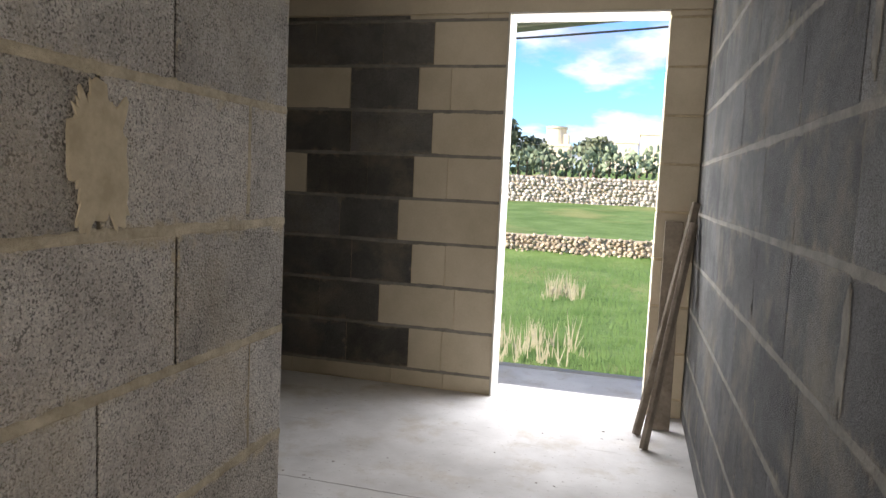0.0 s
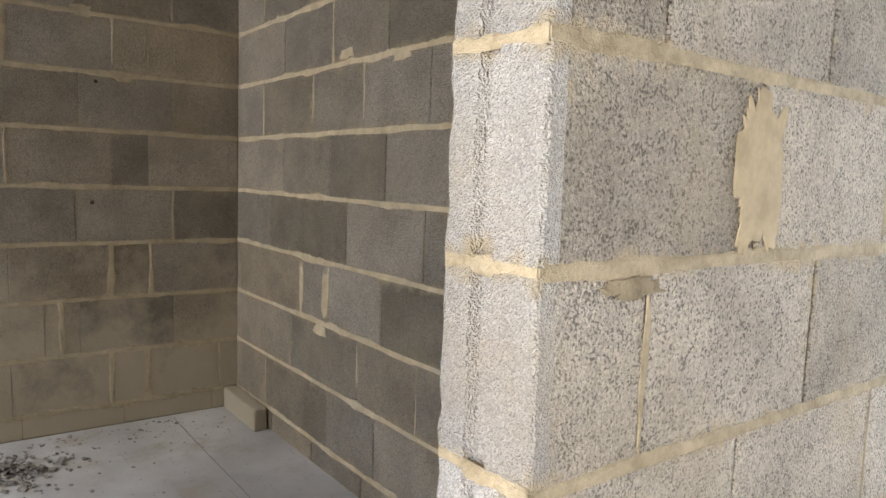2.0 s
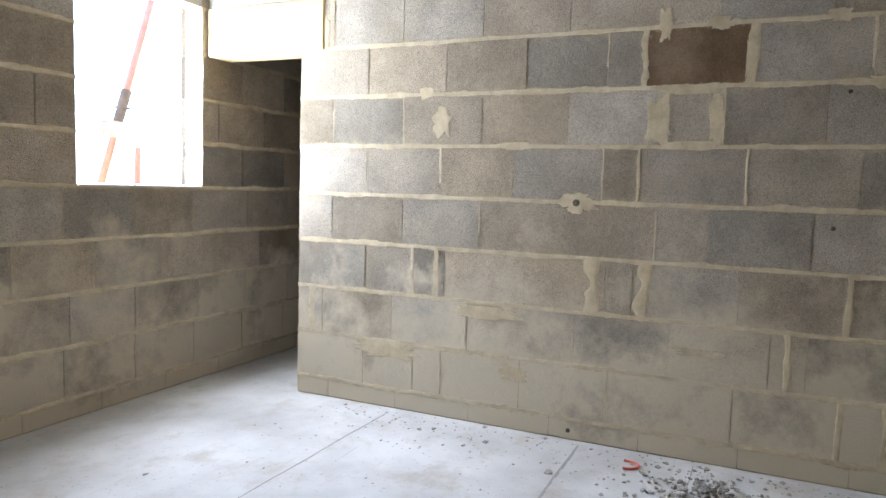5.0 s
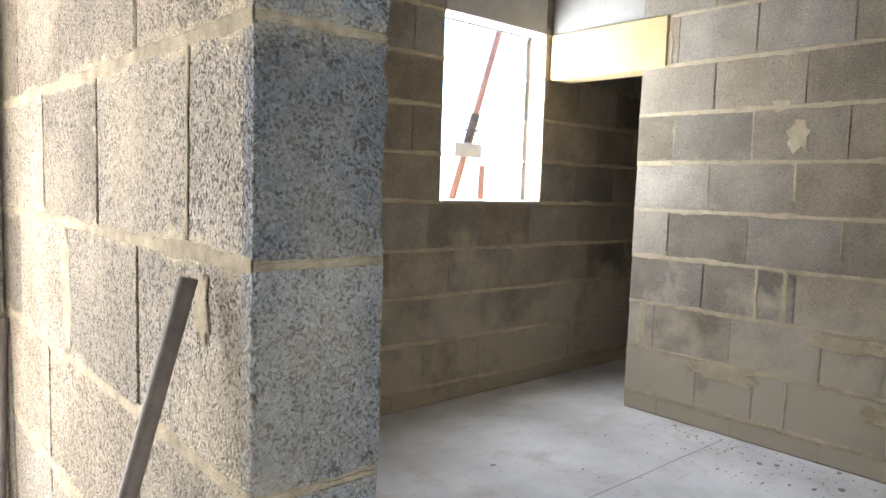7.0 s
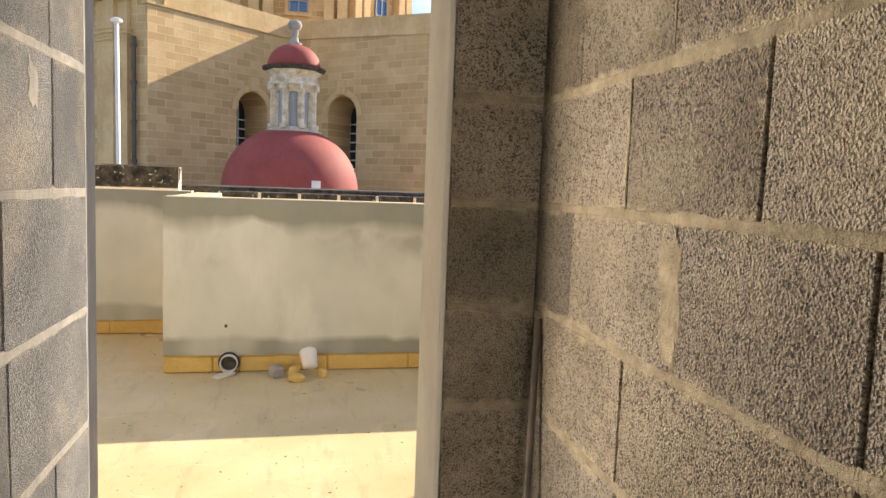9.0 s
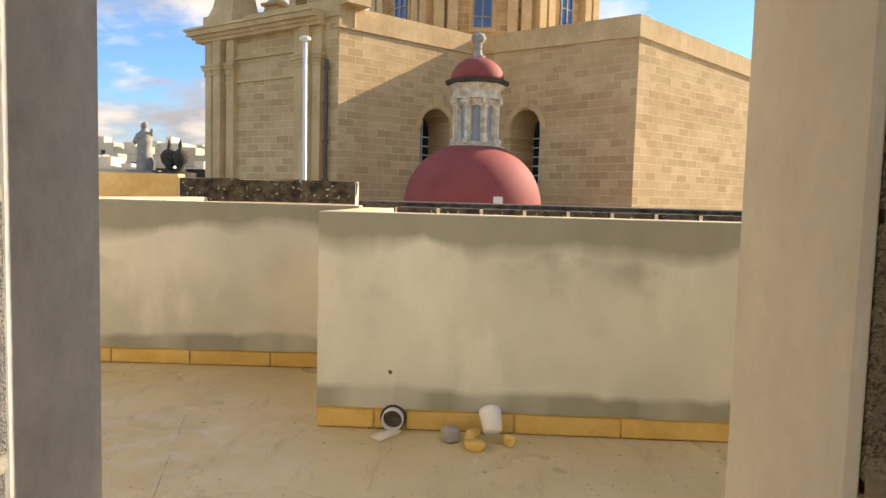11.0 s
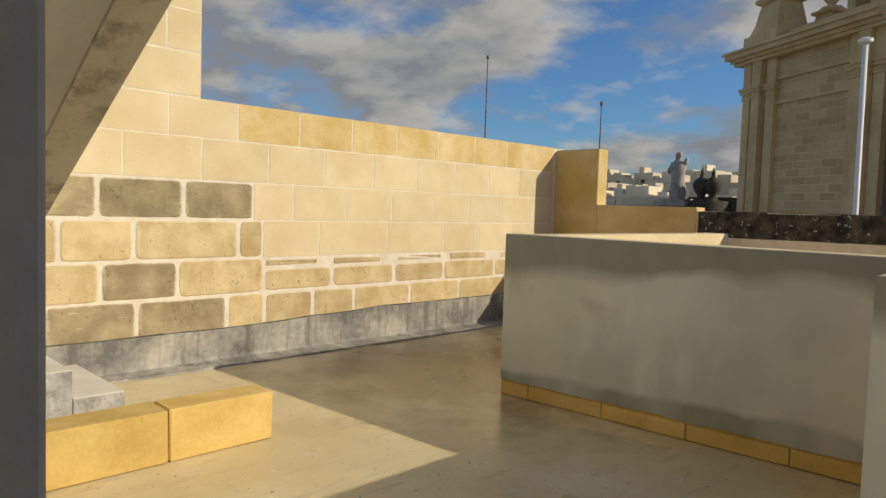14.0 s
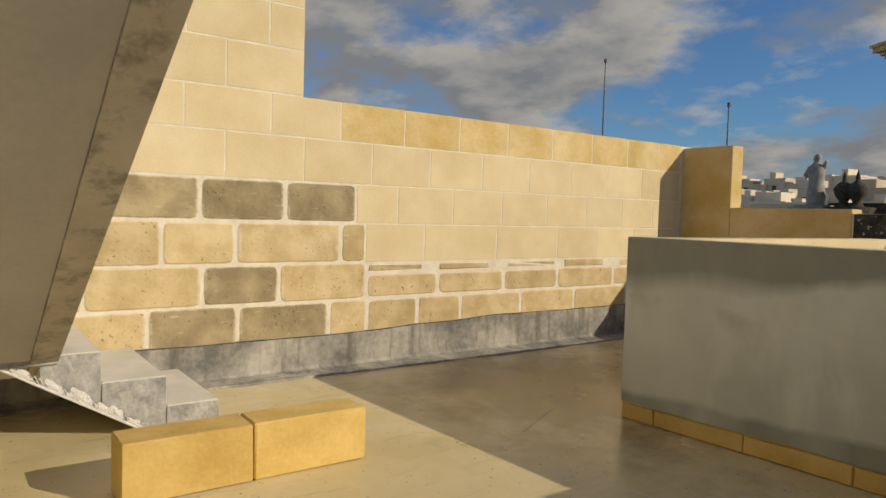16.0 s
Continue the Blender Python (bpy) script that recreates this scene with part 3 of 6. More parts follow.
def ragged_strip(bm, axis, face, out, u0, u1, z, half, step=0.013):
    """A line of mortar on a wall face, with an uneven edge above and below, 2 to 3 mm proud of the blocks."""
    n = max(2, int((u1 - u0) / step))
    rows = []
    for i in range(n + 1):
        u = u0 + (u1 - u0) * i / n
        k = noise.noise(Vector((u * 5, z * 7, face))) + 0.7 * noise.noise(Vector((u * 23, z * 7, face)))
        q = noise.noise(Vector((u * 4, z * 9, face + 5))) + 0.7 * noise.noise(Vector((u * 19, z * 3, face)))
        up, dn = half * max(0.25, 0.9 + 1.7 * k + random.uniform(-0.4, 0.4)), half * max(0.25, 0.9 + 1.7 * q + random.uniform(-0.4, 0.4))
        if half > 0.0045:
            up = 0.0094 + half * max(0.0, 1.5 * k + random.uniform(-0.3, 0.6))
            dn = 0.0094 + half * max(0.0, 1.5 * q + random.uniform(-0.3, 0.6))
        sign = 1 if out > 0 else -1
        prof = ((z - dn, face - sign * 0.0006), (z - dn * 0.6, face + out), (z + up * 0.6, face + out), (z + up, face - sign * 0.0006))
        rows.append([bm.verts.new((f, u, zz) if axis == "y" else (u, f, zz)) for zz, f in prof])
    for a, b in zip(rows, rows[1:]):
        for j in range(3):
            bm.faces.new((a[j], b[j], b[j + 1], a[j + 1]))


def upright_strip(bm, axis, face, out, u, z0, z1, half, step=0.014):
    """Mortar in an upright joint, pressed over the edges of both blocks."""
    n = max(2, int((z1 - z0) / step))
    rows = []
    for i in range(n + 1):
        z = z0 + (z1 - z0) * i / n
        k = noise.noise(Vector((z * 9, u * 7, face))) + 0.6 * noise.noise(Vector((z * 31, u * 7, face)))
        q = noise.noise(Vector((z * 8, u * 5, face + 3))) + 0.6 * noise.noise(Vector((z * 27, u * 3, face)))
        lo, hi = half * max(0.2, 0.9 + 1.3 * k), half * max(0.2, 0.9 + 1.3 * q)
        sign = 1 if out > 0 else -1
        prof = ((u - lo, face - sign * 0.0006), (u - lo * 0.6, face + out), (u + hi * 0.6, face + out), (u + hi, face - sign * 0.0006))
        rows.append([bm.verts.new((f, uu, z) if axis == "y" else (uu, f, z)) for uu, f in prof])
    for a, b in zip(rows, rows[1:]):
        for j in range(3):
            bm.faces.new((a[j], b[j], b[j + 1], a[j + 1]))


def block_wall(name, label, axis, f0, f1, a, b, top, material, joints=None, sides=(1, -1), mortar_half=0.0095, length=0.446, other=None, ext=(0.0, 0.0), bed=None, filled=0.4):
    """A wall of hollow blocks along axis from a to b, between the faces f0 < f1. joints: course number to joint places. other: (course, place) to material."""
    inset = 0.006
    lo, hi = f0 + inset, f1 - inset
    core = box(lo, a + 0.008, 0, hi, b - 0.008, top) if axis == "y" else box(a + 0.008, lo, 0, b - 0.008, hi, top)
    wall = tagged(part(name, core, MORTAR), label, kind="structure")
    strip = bmesh.new()
    k = -1
    while True:
        z_lo = 0.0 if k < 0 else Z0 + k * C
        z_hi = min(Z0 + (k + 1) * C, top)
        if z_hi - z_lo < 0.03:
            break
        js = (joints or {}).get(k)
        js = [a, *js, b] if js else default_joints(a, b, k % 2, length)
        for u0, u1 in zip(js, js[1:]):
            g = random.uniform(0.0010, 0.0022)
            off = random.uniform(-0.0009, 0.0009)
            mid, su, sz = (u0 + u1) / 2, u1 - u0 - 2 * g, z_hi - z_lo - 0.012
            mt = other(k, mid) if other else material
            mt = mt or material
            me = shared_block(mt.name + axis, (f1 - f0) if axis == "y" else su, su if axis == "y" else (f1 - f0), sz, mt, 0.0035, 0.001)
            at = ((f0 + f1) / 2 + off, mid, (z_lo + z_hi) / 2) if axis == "y" else (mid, (f0 + f1) / 2 + off, (z_lo + z_hi) / 2)
            put("block", me, at, wall)
        for u in js[1:-1]:
            if random.random() < filled and z_hi - z_lo > 0.15:
                for s in sides:
                    h = z_hi - z_lo
                    upright_strip(strip, axis, f1 if s > 0 else f0, 0.0008 * s, u, z_lo + 0.004 + (h * random.uniform(0, 0.4) if random.random() < 0.4 else 0), z_hi - 0.004, random.uniform(0.003, 0.007))
        if k >= 0:
            for s in sides:
                ragged_strip(strip, axis, f1 if s > 0 else f0, 0.0010 * s, a + 0.004 - ext[0], b - 0.004 + ext[1], z_lo, mortar_half)
        k += 1
    me = part("bed_joint", strip, bed or MORTAR, wall, "smeared mortar bed joints")
    return wall


def smear(parent, axis, face, sign, u, z, w, h, seed, material=None):
    """A flat irregular daub of mortar or filler on a wall face."""
    bm = bmesh.new()
    n = 72
    rim, top = [], []
    for i in range(n):
        t = 2 * math.pi * i / n
        k = 0.84 + 0.42 * noise.noise(Vector((math.cos(t) * 1.9 + seed, math.sin(t) * 1.9, seed * 3.1))) + 0.22 * noise.noise(Vector((math.cos(t) * 6 + seed, math.sin(t) * 6, 0))) + random.uniform(-0.05, 0.05)
        su = math.copysign(abs(math.cos(t)) ** 0.62, math.cos(t)) * k
        sz = math.copysign(abs(math.sin(t)) ** 0.62, math.sin(t)) * k
        for lst, q, o in ((rim, 1.0, 0.0002), (top, 0.92, 0.0019)):
            d = face + sign * o
            lst.append(bm.verts.new((d, u + su * w / 2 * q, z + sz * h / 2 * q) if axis == "y" else (u + su * w / 2 * q, d, z + sz * h / 2 * q)))
    for i in range(n):
        bm.faces.new((rim[i], rim[(i + 1) % n], top[(i + 1) % n], top[i]))
    bm.faces.new(top)
    bmesh.ops.recalc_face_normals(bm, faces=bm.faces)
    return part("mortar_patch", bm, material or MORTAR, parent, "beige mortar patch")


# ---- the house: floors, roof, block walls ----
TOP = 2.72
tagged(part("floor", box(-7.0, -1.79, -0.3, 0.6, 5.2, 0.0), SCREED), "dusty pale grey concrete floor screed", kind="structure")
tagged(part("floor_room", box(-7.0, -2.9, -0.3, -0.73, -1.79, 0.0), SCREED), "dusty pale grey concrete floor screed", kind="structure")
tagged(part("ceiling", box(-7.0, -2.1, TOP, 0.6, 5.1, TOP + 0.2), SLAB), "cast concrete ceiling slab", kind="structure")
tagged(part("ceiling_room", box(-7.0, -2.86, TOP, -0.715, -2.1, TOP + 0.2), SLAB), "cast concrete ceiling slab", kind="structure")

W_JOINTS = {
    0: [-1.51, -1.19, -1.02, -0.57, -0.12, 0.45, 0.89, 1.05, 1.42],
    1: [-1.79, -1.33, -0.87, -0.29, 0.16, 0.59, 0.74, 1.18],
    2: [-1.50, -1.20, -1.01, -0.56, -0.15, -0.02, 0.45, 0.89, 1.06],
    3: [-1.73, -1.27, -0.82, -0.37, 0.07, 0.30, 0.73, 1.18],
    4: [-1.50, -1.05, -0.64, -0.19, -0.01, 0.45, 0.89, 1.06],
    5: [-1.73, -1.28, -0.82, -0.37, 0.04, 0.34, 0.75, 1.18],
    6: [-1.50, -1.03, -0.59, -0.19, -0.01, 0.45, 0.90, 1.06],
    7: [-1.73, -1.29, -0.83, -0.38, 0.30, 0.74, 1.18],
}
wall_west = block_wall("wall_west", "grey concrete block wall with beige mortar joints and splashes", "y", -4.13, -3.95, -1.965, 1.52, TOP, BLOCK, W_JOINTS, sides=(1,), other=lambda k, u: BLOCK_BROWN if k == 6 and 0.0 < u < 0.44 else None)
narrow = bmesh.new()
for u, k, half in ((-0.215, 2, 0.030), (0.03, 2, 0.028), (-1.205, 2, 0.012), (-1.06, 2, 0.014), (0.88, 2, 0.013), (1.07, 2, 0.016), (0.88, 0, 0.013), (1.05, 0, 0.018), (-0.02, 6, 0.02), (0.44, 6, 0.024), (-0.02, 4, 0.010), (-1.86, 1, 0.03), (0.66, 1, 0.014)):
    upright_strip(narrow, "y", -3.95, 0.0014, u, Z0 + k * C + 0.006, Z0 + (k + 1) * C - 0.006, half)
part("mortar_joint", narrow, MORTAR, wall_west, "broad beige mortar joints beside cut blocks")
for i, (u, z, w, h) in enumerate(((-1.05, 1.60, 0.12, 0.17), (0.06, 1.59, 0.13, 0.25), (0.31, 1.59, 0.08, 0.27), (-0.31, 1.195, 0.20, 0.12), (0.43, 1.87, 0.035, 0.25), (0.07, 2.03, 0.07, 0.18),
                                  (0.30, 2.02, 0.11, 0.07), (0.77, 2.02, 0.10, 0.07), (0.185, 1.73, 0.34, 0.05), (0.185, 1.475, 0.34, 0.05), (-1.35, 0.33, 0.5, 0.10), (-0.75, 0.60, 0.4, 0.08),
                                  (-0.60, 0.30, 0.16, 0.09), (0.30, 0.52, 0.30, 0.05), (-1.80, 2.10, 0.07, 0.20), (-0.62, 1.47, 0.16, 0.05), (0.95, 1.74, 0.12, 0.06), (-1.15, 1.75, 0.10, 0.07))):
    smear(wall_west, "y", -3.95, 1, u, z, w, h, i * 1.7)

N_JOINTS = {
    0: [-3.55, -2.88, -2.48, -2.0, -1.55], 1: [-3.24, -2.62, -2.20, -1.75, -1.3], 2: [-3.14, -2.88, -2.45, -2.0, -1.5], 3: [-3.5, -2.73, -2.18, -1.7, -1.3],
    4: [-3.35, -2.88, -2.44, -2.0, -1.5], 5: [-3.6, -3.05, -2.61, -2.17, -1.7, -1.3], 6: [-3.35, -2.87, -2.44, -2.0, -1.5], 7: [-3.6, -3.1, -2.64, -2.2, -1.7]}
wall_north = block_wall("wall_north", "grey concrete block wall with beige mortar joints", "x", 1.52, 1.70, -4.13, -1.0, TOP, BLOCK_CLEAN, N_JOINTS, sides=(-1,))
for i, (u, z, w, h) in enumerate(((-3.14, 0.78, 0.045, 0.25), (-2.90, 0.78, 0.075, 0.25), (-2.75, 1.78, 0.12, 0.05), (-2.95, 0.62, 0.14, 0.06), (-2.35, 1.73, 0.14, 0.06))):
    smear(wall_north, "x", 1.52, -1, u, z, w, h, 40 + i)

ST_JOINTS = {0: [1.15, 1.60], 1: [1.37], 2: [1.17, 1.65], 3: [0.925, 1.38], 4: [1.18, 1.635], 5: [0.93, 1.37], 6: [1.18, 1.635], 7: [0.93, 1.37], 8: [1.18, 1.6]}
wall_stub_north = block_wall("wall_stub_north", "short grey concrete block pier with coarse aggregate", "y", -0.997, -0.813, 0.742, 1.81, TOP, BLOCK_NEAR, ST_JOINTS, mortar_half=0.0058, ext=(0.016, 0), bed=MORTAR_MID)
smear(wall_stub_north, "y", -0.813, 1, 1.180, 1.335, 0.14, 0.27, 8.2)
smear(wall_stub_north, "y", -0.813, 1, 0.89, 1.17, 0.13, 0.035, 5.1, MORTAR_DULL)


def cut_end(name, x0, x1, y, sign, material, parent_label, groove=1.0, bed=0.0055, joint=MORTAR):
    """The open end of a block pier: pale cut faces, one a course, with the groove of the block's end."""
    holder = tagged(part(name, box(x0 + 0.01, min(y, y - sign * 0.02), 0, x1 - 0.01, max(y, y - sign * 0.02), TOP), MORTAR), parent_label, kind="structure")
    gx = x0 + (x1 - x0) * 0.42
    for k in range(-1, 10):
        z0, z1 = (0 if k < 0 else Z0 + k * C) + 0.006, min(Z0 + (k + 1) * C, TOP) - 0.006
        bm = bmesh.new()
        n = 9
        cols = []
        for i in range(n + 1):
            z = z0 + (z1 - z0) * i / n
            j0, j1 = random.uniform(-0.004, 0.006), random.uniform(-0.003, 0.003)
            prof = ((x0 + j0, -0.012), (x0 + 0.004 + j0, 0.018), (gx - 0.020, 0.019), (gx - 0.012, 0.019 - 0.009 * groove), (gx + 0.014, 0.019 - 0.010 * groove), (gx + 0.024, 0.019), (x1 - 0.006, 0.018), (x1 + j1 * 0.4, 0.013), (x1, -0.012))
            cols.append([bm.verts.new((px, y + sign * (d + random.uniform(-0.0015, 0.0015)), z)) for px, d in prof])
        for p, q in zip(cols, cols[1:]):
            for a, b in zip(range(8), range(1, 9)):
                bm.faces.new((p[a], p[b], q[b], q[a]))
        bm.faces.new(cols[0])
        bm.faces.new(cols[-1][::-1])
        bmesh.ops.recalc_face_normals(bm, faces=bm.faces)
        part("block_end", bm, material, holder)
        if k >= 0:
            strip = bmesh.new()
            add_box(strip, x0 + 0.004, min(y, y + sign * 0.017), Z0 + k * C - 0.006, x1 - 0.001, max(y, y + sign * 0.017), Z0 + k * C + 0.006)
            ragged_strip(strip, "x", y + sign * 0.018, 0.001 * sign, x0 + 0.004, x1 - 0.003, Z0 + k * C, bed, 0.012)
            part("bed_joint", strip, joint, holder)
    return holder


cut_end("wall_stub_north_end", -0.997, -0.813, 0.742, -1, BLOCK_LIT_END, "pale cut end of the grey block pier", 1.6, 0.0055, MORTAR_MID)

SS_JOINTS = {0: [-1.2, -0.75], 1: [-1.28, -0.88], 2: [-1.28, -0.69], 3: [-1.57, -1.11, -0.69], 4: [-1.31, -0.90, -0.49], 5: [-1.57, -1.16, -0.69], 6: [-1.31, -0.90, -0.49], 7: [-1.57, -1.16, -0.69]}
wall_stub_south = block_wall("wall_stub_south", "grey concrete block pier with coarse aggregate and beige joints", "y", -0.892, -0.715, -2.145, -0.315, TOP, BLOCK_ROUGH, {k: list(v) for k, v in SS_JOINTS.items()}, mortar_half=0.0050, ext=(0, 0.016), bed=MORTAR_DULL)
smear(wall_stub_south, "y", -0.715, 1, -1.12, 1.07, 0.09, 0.28, 12.0, MORTAR_DULL)
smear(wall_stub_south, "y", -0.715, 1, -0.69, 0.88, 0.05, 0.09, 14.0, MORTAR_DULL)
smear(wall_stub_south, "y", -0.715, 1, -0.44, 1.13, 0.05, 0.10, 15.0, MORTAR_DULL)
cut_end("wall_stub_south_end", -0.892, -0.715, -0.315, 1, BLOCK_END, "open-grained blue-grey end of the block pier", 0.1, 0.004, MORTAR_DULL)

wall_east = block_wall("wall_east", "dense blue-grey concrete block wall with beige joints", "y", 0.388, 0.568, -1.765, 4.40, TOP, BLOCK_DIMMED,
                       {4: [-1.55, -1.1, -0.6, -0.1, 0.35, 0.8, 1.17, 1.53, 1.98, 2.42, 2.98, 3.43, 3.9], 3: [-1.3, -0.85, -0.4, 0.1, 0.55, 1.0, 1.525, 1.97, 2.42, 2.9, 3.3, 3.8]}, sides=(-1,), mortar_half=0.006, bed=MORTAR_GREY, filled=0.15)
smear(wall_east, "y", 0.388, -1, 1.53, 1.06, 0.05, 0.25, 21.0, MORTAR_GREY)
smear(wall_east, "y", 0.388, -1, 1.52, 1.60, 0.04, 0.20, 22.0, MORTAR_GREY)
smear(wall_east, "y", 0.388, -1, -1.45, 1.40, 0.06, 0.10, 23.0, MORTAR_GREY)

E_JOINTS = {-1: [-2.1, -1.4, -1.05], 0: [-1.72, -1.29, -1.07], 1: [-1.92, -1.50, -1.0], 2: [-1.70, -1.29, -1.07], 3: [-1.79, -1.39], 4: [-2.03, -1.61, -1.30, -1.08], 5: [-1.73, -1.19], 6: [-1.74, -1.29, -1.08],
            7: [-1.99, -1.53, -1.20], 8: [-1.9, -1.36, -0.87]}
SOFT_FROM = {-1: -9, 0: -1.29, 1: -1.50, 2: -1.29, 3: -1.39, 4: -1.30, 5: -1.19, 6: -1.29, 7: -1.20, 8: -1.36, 9: -9}


def end_stone(k, u):
    if u > SOFT_FROM.get(k, -9) or (k == 6 and u < -1.74) or (k == 4 and u < -2.03):
        return SOFT
    return BLOCK_DARK


wall_end = block_wall("wall_end", "dark block wall toothed into beige cut limestone beside the doorway", "x", 4.40, 4.58, -2.3, -0.745, 2.325, BLOCK_DARK, E_JOINTS, sides=(-1,), mortar_half=0.005, other=end_stone, bed=MORTAR_GREY, filled=0.0)
block_wall("wall_end_pier", "narrow beige cut limestone door pier", "x", 4.40, 4.58, 0.165, 0.388, 2.325, SOFT, {k: [] for k in range(-1, 9)}, sides=(-1,), mortar_half=0.003, length=0.6)
solid("wall_end_lintel", (-2.3, 4.40, 2.327, 0.388, 4.58, TOP), SOFT, "beige limestone lintel course over the doorway")
block_wall("wall_room_west", "dark concrete block wall of the next room", "y", -2.48, -2.30, 1.70, 4.40, TOP, BLOCK_DARK, sides=(1,))
solid("door_reveal", (-0.747, 4.385, 0.0, -0.733, 4.60, 2.325), JAMB_PALE, "pale plastered edge of the doorway")
solid("door_reveal_head", (-0.733, 4.39, 2.313, 0.165, 4.60, 2.327), JAMB_PALE, "pale plastered head of the doorway")
solid("balcony_edge", (-3.0, 5.15, -0.02, 1.2, 5.24, 0.006), SLAB, "bluish concrete edge of the slab outside the doorway", 0.01)

solid("wall_corner", (0.392, 4.37, 0, 0.568, 4.58, TOP), BLOCK_DARK, "plain corner of the block walls")

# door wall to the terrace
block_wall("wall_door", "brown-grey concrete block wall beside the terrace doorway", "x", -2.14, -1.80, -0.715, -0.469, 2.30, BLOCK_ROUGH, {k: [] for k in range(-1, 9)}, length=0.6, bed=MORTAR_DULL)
solid("wall_door_lintel", (-0.715, -2.02, 2.302, 0.568, -1.80, TOP), SLAB, "concrete lintel over the terrace doorway")


def jamb(name, label, outline, material):
    bm = add_prism(bmesh.new(), outline, 0.0, 2.30)
    bmesh.ops.recalc_face_normals(bm, faces=bm.faces)
    bmesh.ops.bevel(bm, geom=bm.edges[:], offset=0.004, segments=1, affect="EDGES")
    return tagged(part(name, bm, material), label, kind="structure")


jamb("door_jamb_west", "pale plastered jamb of the terrace doorway", [(-0.468, -2.146), (-0.464, -2.150), (-0.453, -1.798), (-0.468, -1.798)], JAMB_PALE)
jamb("door_jamb_east", "rough grey plastered jamb of the terrace doorway", [(0.386, -1.76), (0.437, -2.0255), (0.57, -2.0255), (0.57, -1.76)], JAMB)

# south wall of the room, with the window
WX0, WX1, WZ0, WZ1 = -3.90, -3.03, 1.206, 2.30
S_JOINTS = {3: [-6.1, -5.65, -5.2, -4.77, -4.32, -3.82, -3.38, -2.94, -2.5, -2.05, -1.6, -1.2], 2: [-6.3, -5.85, -5.4, -4.9, -4.45, -4.01, -3.57, -3.11, -2.67, -2.2, -1.8, -1.3], 1: [-6.1, -5.65, -5.2, -4.77, -4.3, -3.86, -3.38, -2.97, -2.5, -2.05, -1.6]}
block_wall("wall_south_foot", "grey concrete block wall under the window, splashed with mortar", "x", -2.84, -2.66, -6.5, -0.892, WZ0, BLOCK, S_JOINTS, sides=(1,))


def upper_blocks(name, label, a, b, z0, z1, f0=-2.84, f1=-2.66):
    wall = tagged(part(name, box(a + 0.008, f0 + 0.011, z0, b - 0.008, f1 - 0.011, z1), MORTAR), label, kind="structure")
    strip = bmesh.new()
    k = 0
    z = z0
    while z < z1 - 0.04:
        zt = min(z + C, z1)
        js = default_joints(a, b, k % 2)
        for u0, u1 in zip(js, js[1:]):
            put("block", shared_block("up", u1 - u0 - 0.006, f1 - f0, zt - z - 0.012, BLOCK, 0.005, 0.0012), ((u0 + u1) / 2, (f0 + f1) / 2, (z + zt) / 2), wall)
        ragged_strip(strip, "x", f1, 0.0010, a + 0.004, b - 0.004, z, 0.0095)
        z, k = zt, k + 1
    part("bed_joint", strip, MORTAR, wall)
    return wall


upper_blocks("wall_south_west", "grey concrete block wall beside the window", -6.5, WX0, WZ0, TOP)
upper_blocks("wall_south_east", "grey concrete block wall beside the window", WX1, -0.892, WZ0, TOP)
solid("window_lintel", (WX0, -2.84, WZ1, WX1, -2.66, TOP), SLAB, "pale concrete lintel over the window opening")
solid("window_sill", (WX0 + 0.01, -2.85, WZ0 - 0.004, WX1 - 0.01, -2.655, WZ0 + 0.012), JAMB_PALE, "rough mortar sill of the window opening")

# doorway beyond the west wall
solid("lintel_west", (-4.14, -2.655, 2.01, -3.94, -1.80, 2.30), LINTEL, "yellow limestone lintel over the inner doorway", 0.008)
tagged(part("wall_west_upper", box(-4.12, -2.655, 2.305, -3.96, -1.97, TOP), SLAB), "grey block course over the lintel", kind="structure")
solid("wall_far_west", (-6.7, -2.66, 0, -6.5, 1.7, TOP), BLOCK_DARK, "dark block wall of the unlit inner room")
solid("wall_far_north", (-6.5, 1.5, 0, -4.13, 1.7, TOP), BLOCK_DARK, "dark block wall of the unlit inner room")

# plain outside walls that close the house
solid("wall_outside_north", (-6.7, 4.40, 0, -2.3, 4.58, TOP), BLOCK_DARK, "plain outer block wall")
solid("wall_outside_return", (-0.890, -2.84, 0, -0.785, -2.148, TOP), JAMB_PALE, "pale plastered outer wall beside the terrace doorway")
solid("wall_outside_terrace", (0.572, -2.035, 0, 5.25, -1.80, TOP), JAMB_PALE, "plain outer wall of the house along the stair")

# ---- terrace: floor, parapets, boundary walls ----
tagged(part("terrace", box(-9.0, -8.9, -0.35, 5.3, -1.8, -0.004), TERRACE), "beige roof screed with damp stains and grit", kind="structure")
solid("door_sill", (-0.47, -2.03, -0.02, 0.43, -1.79, 0.004), JAMB_PALE, "worn concrete threshold of the terrace doorway")


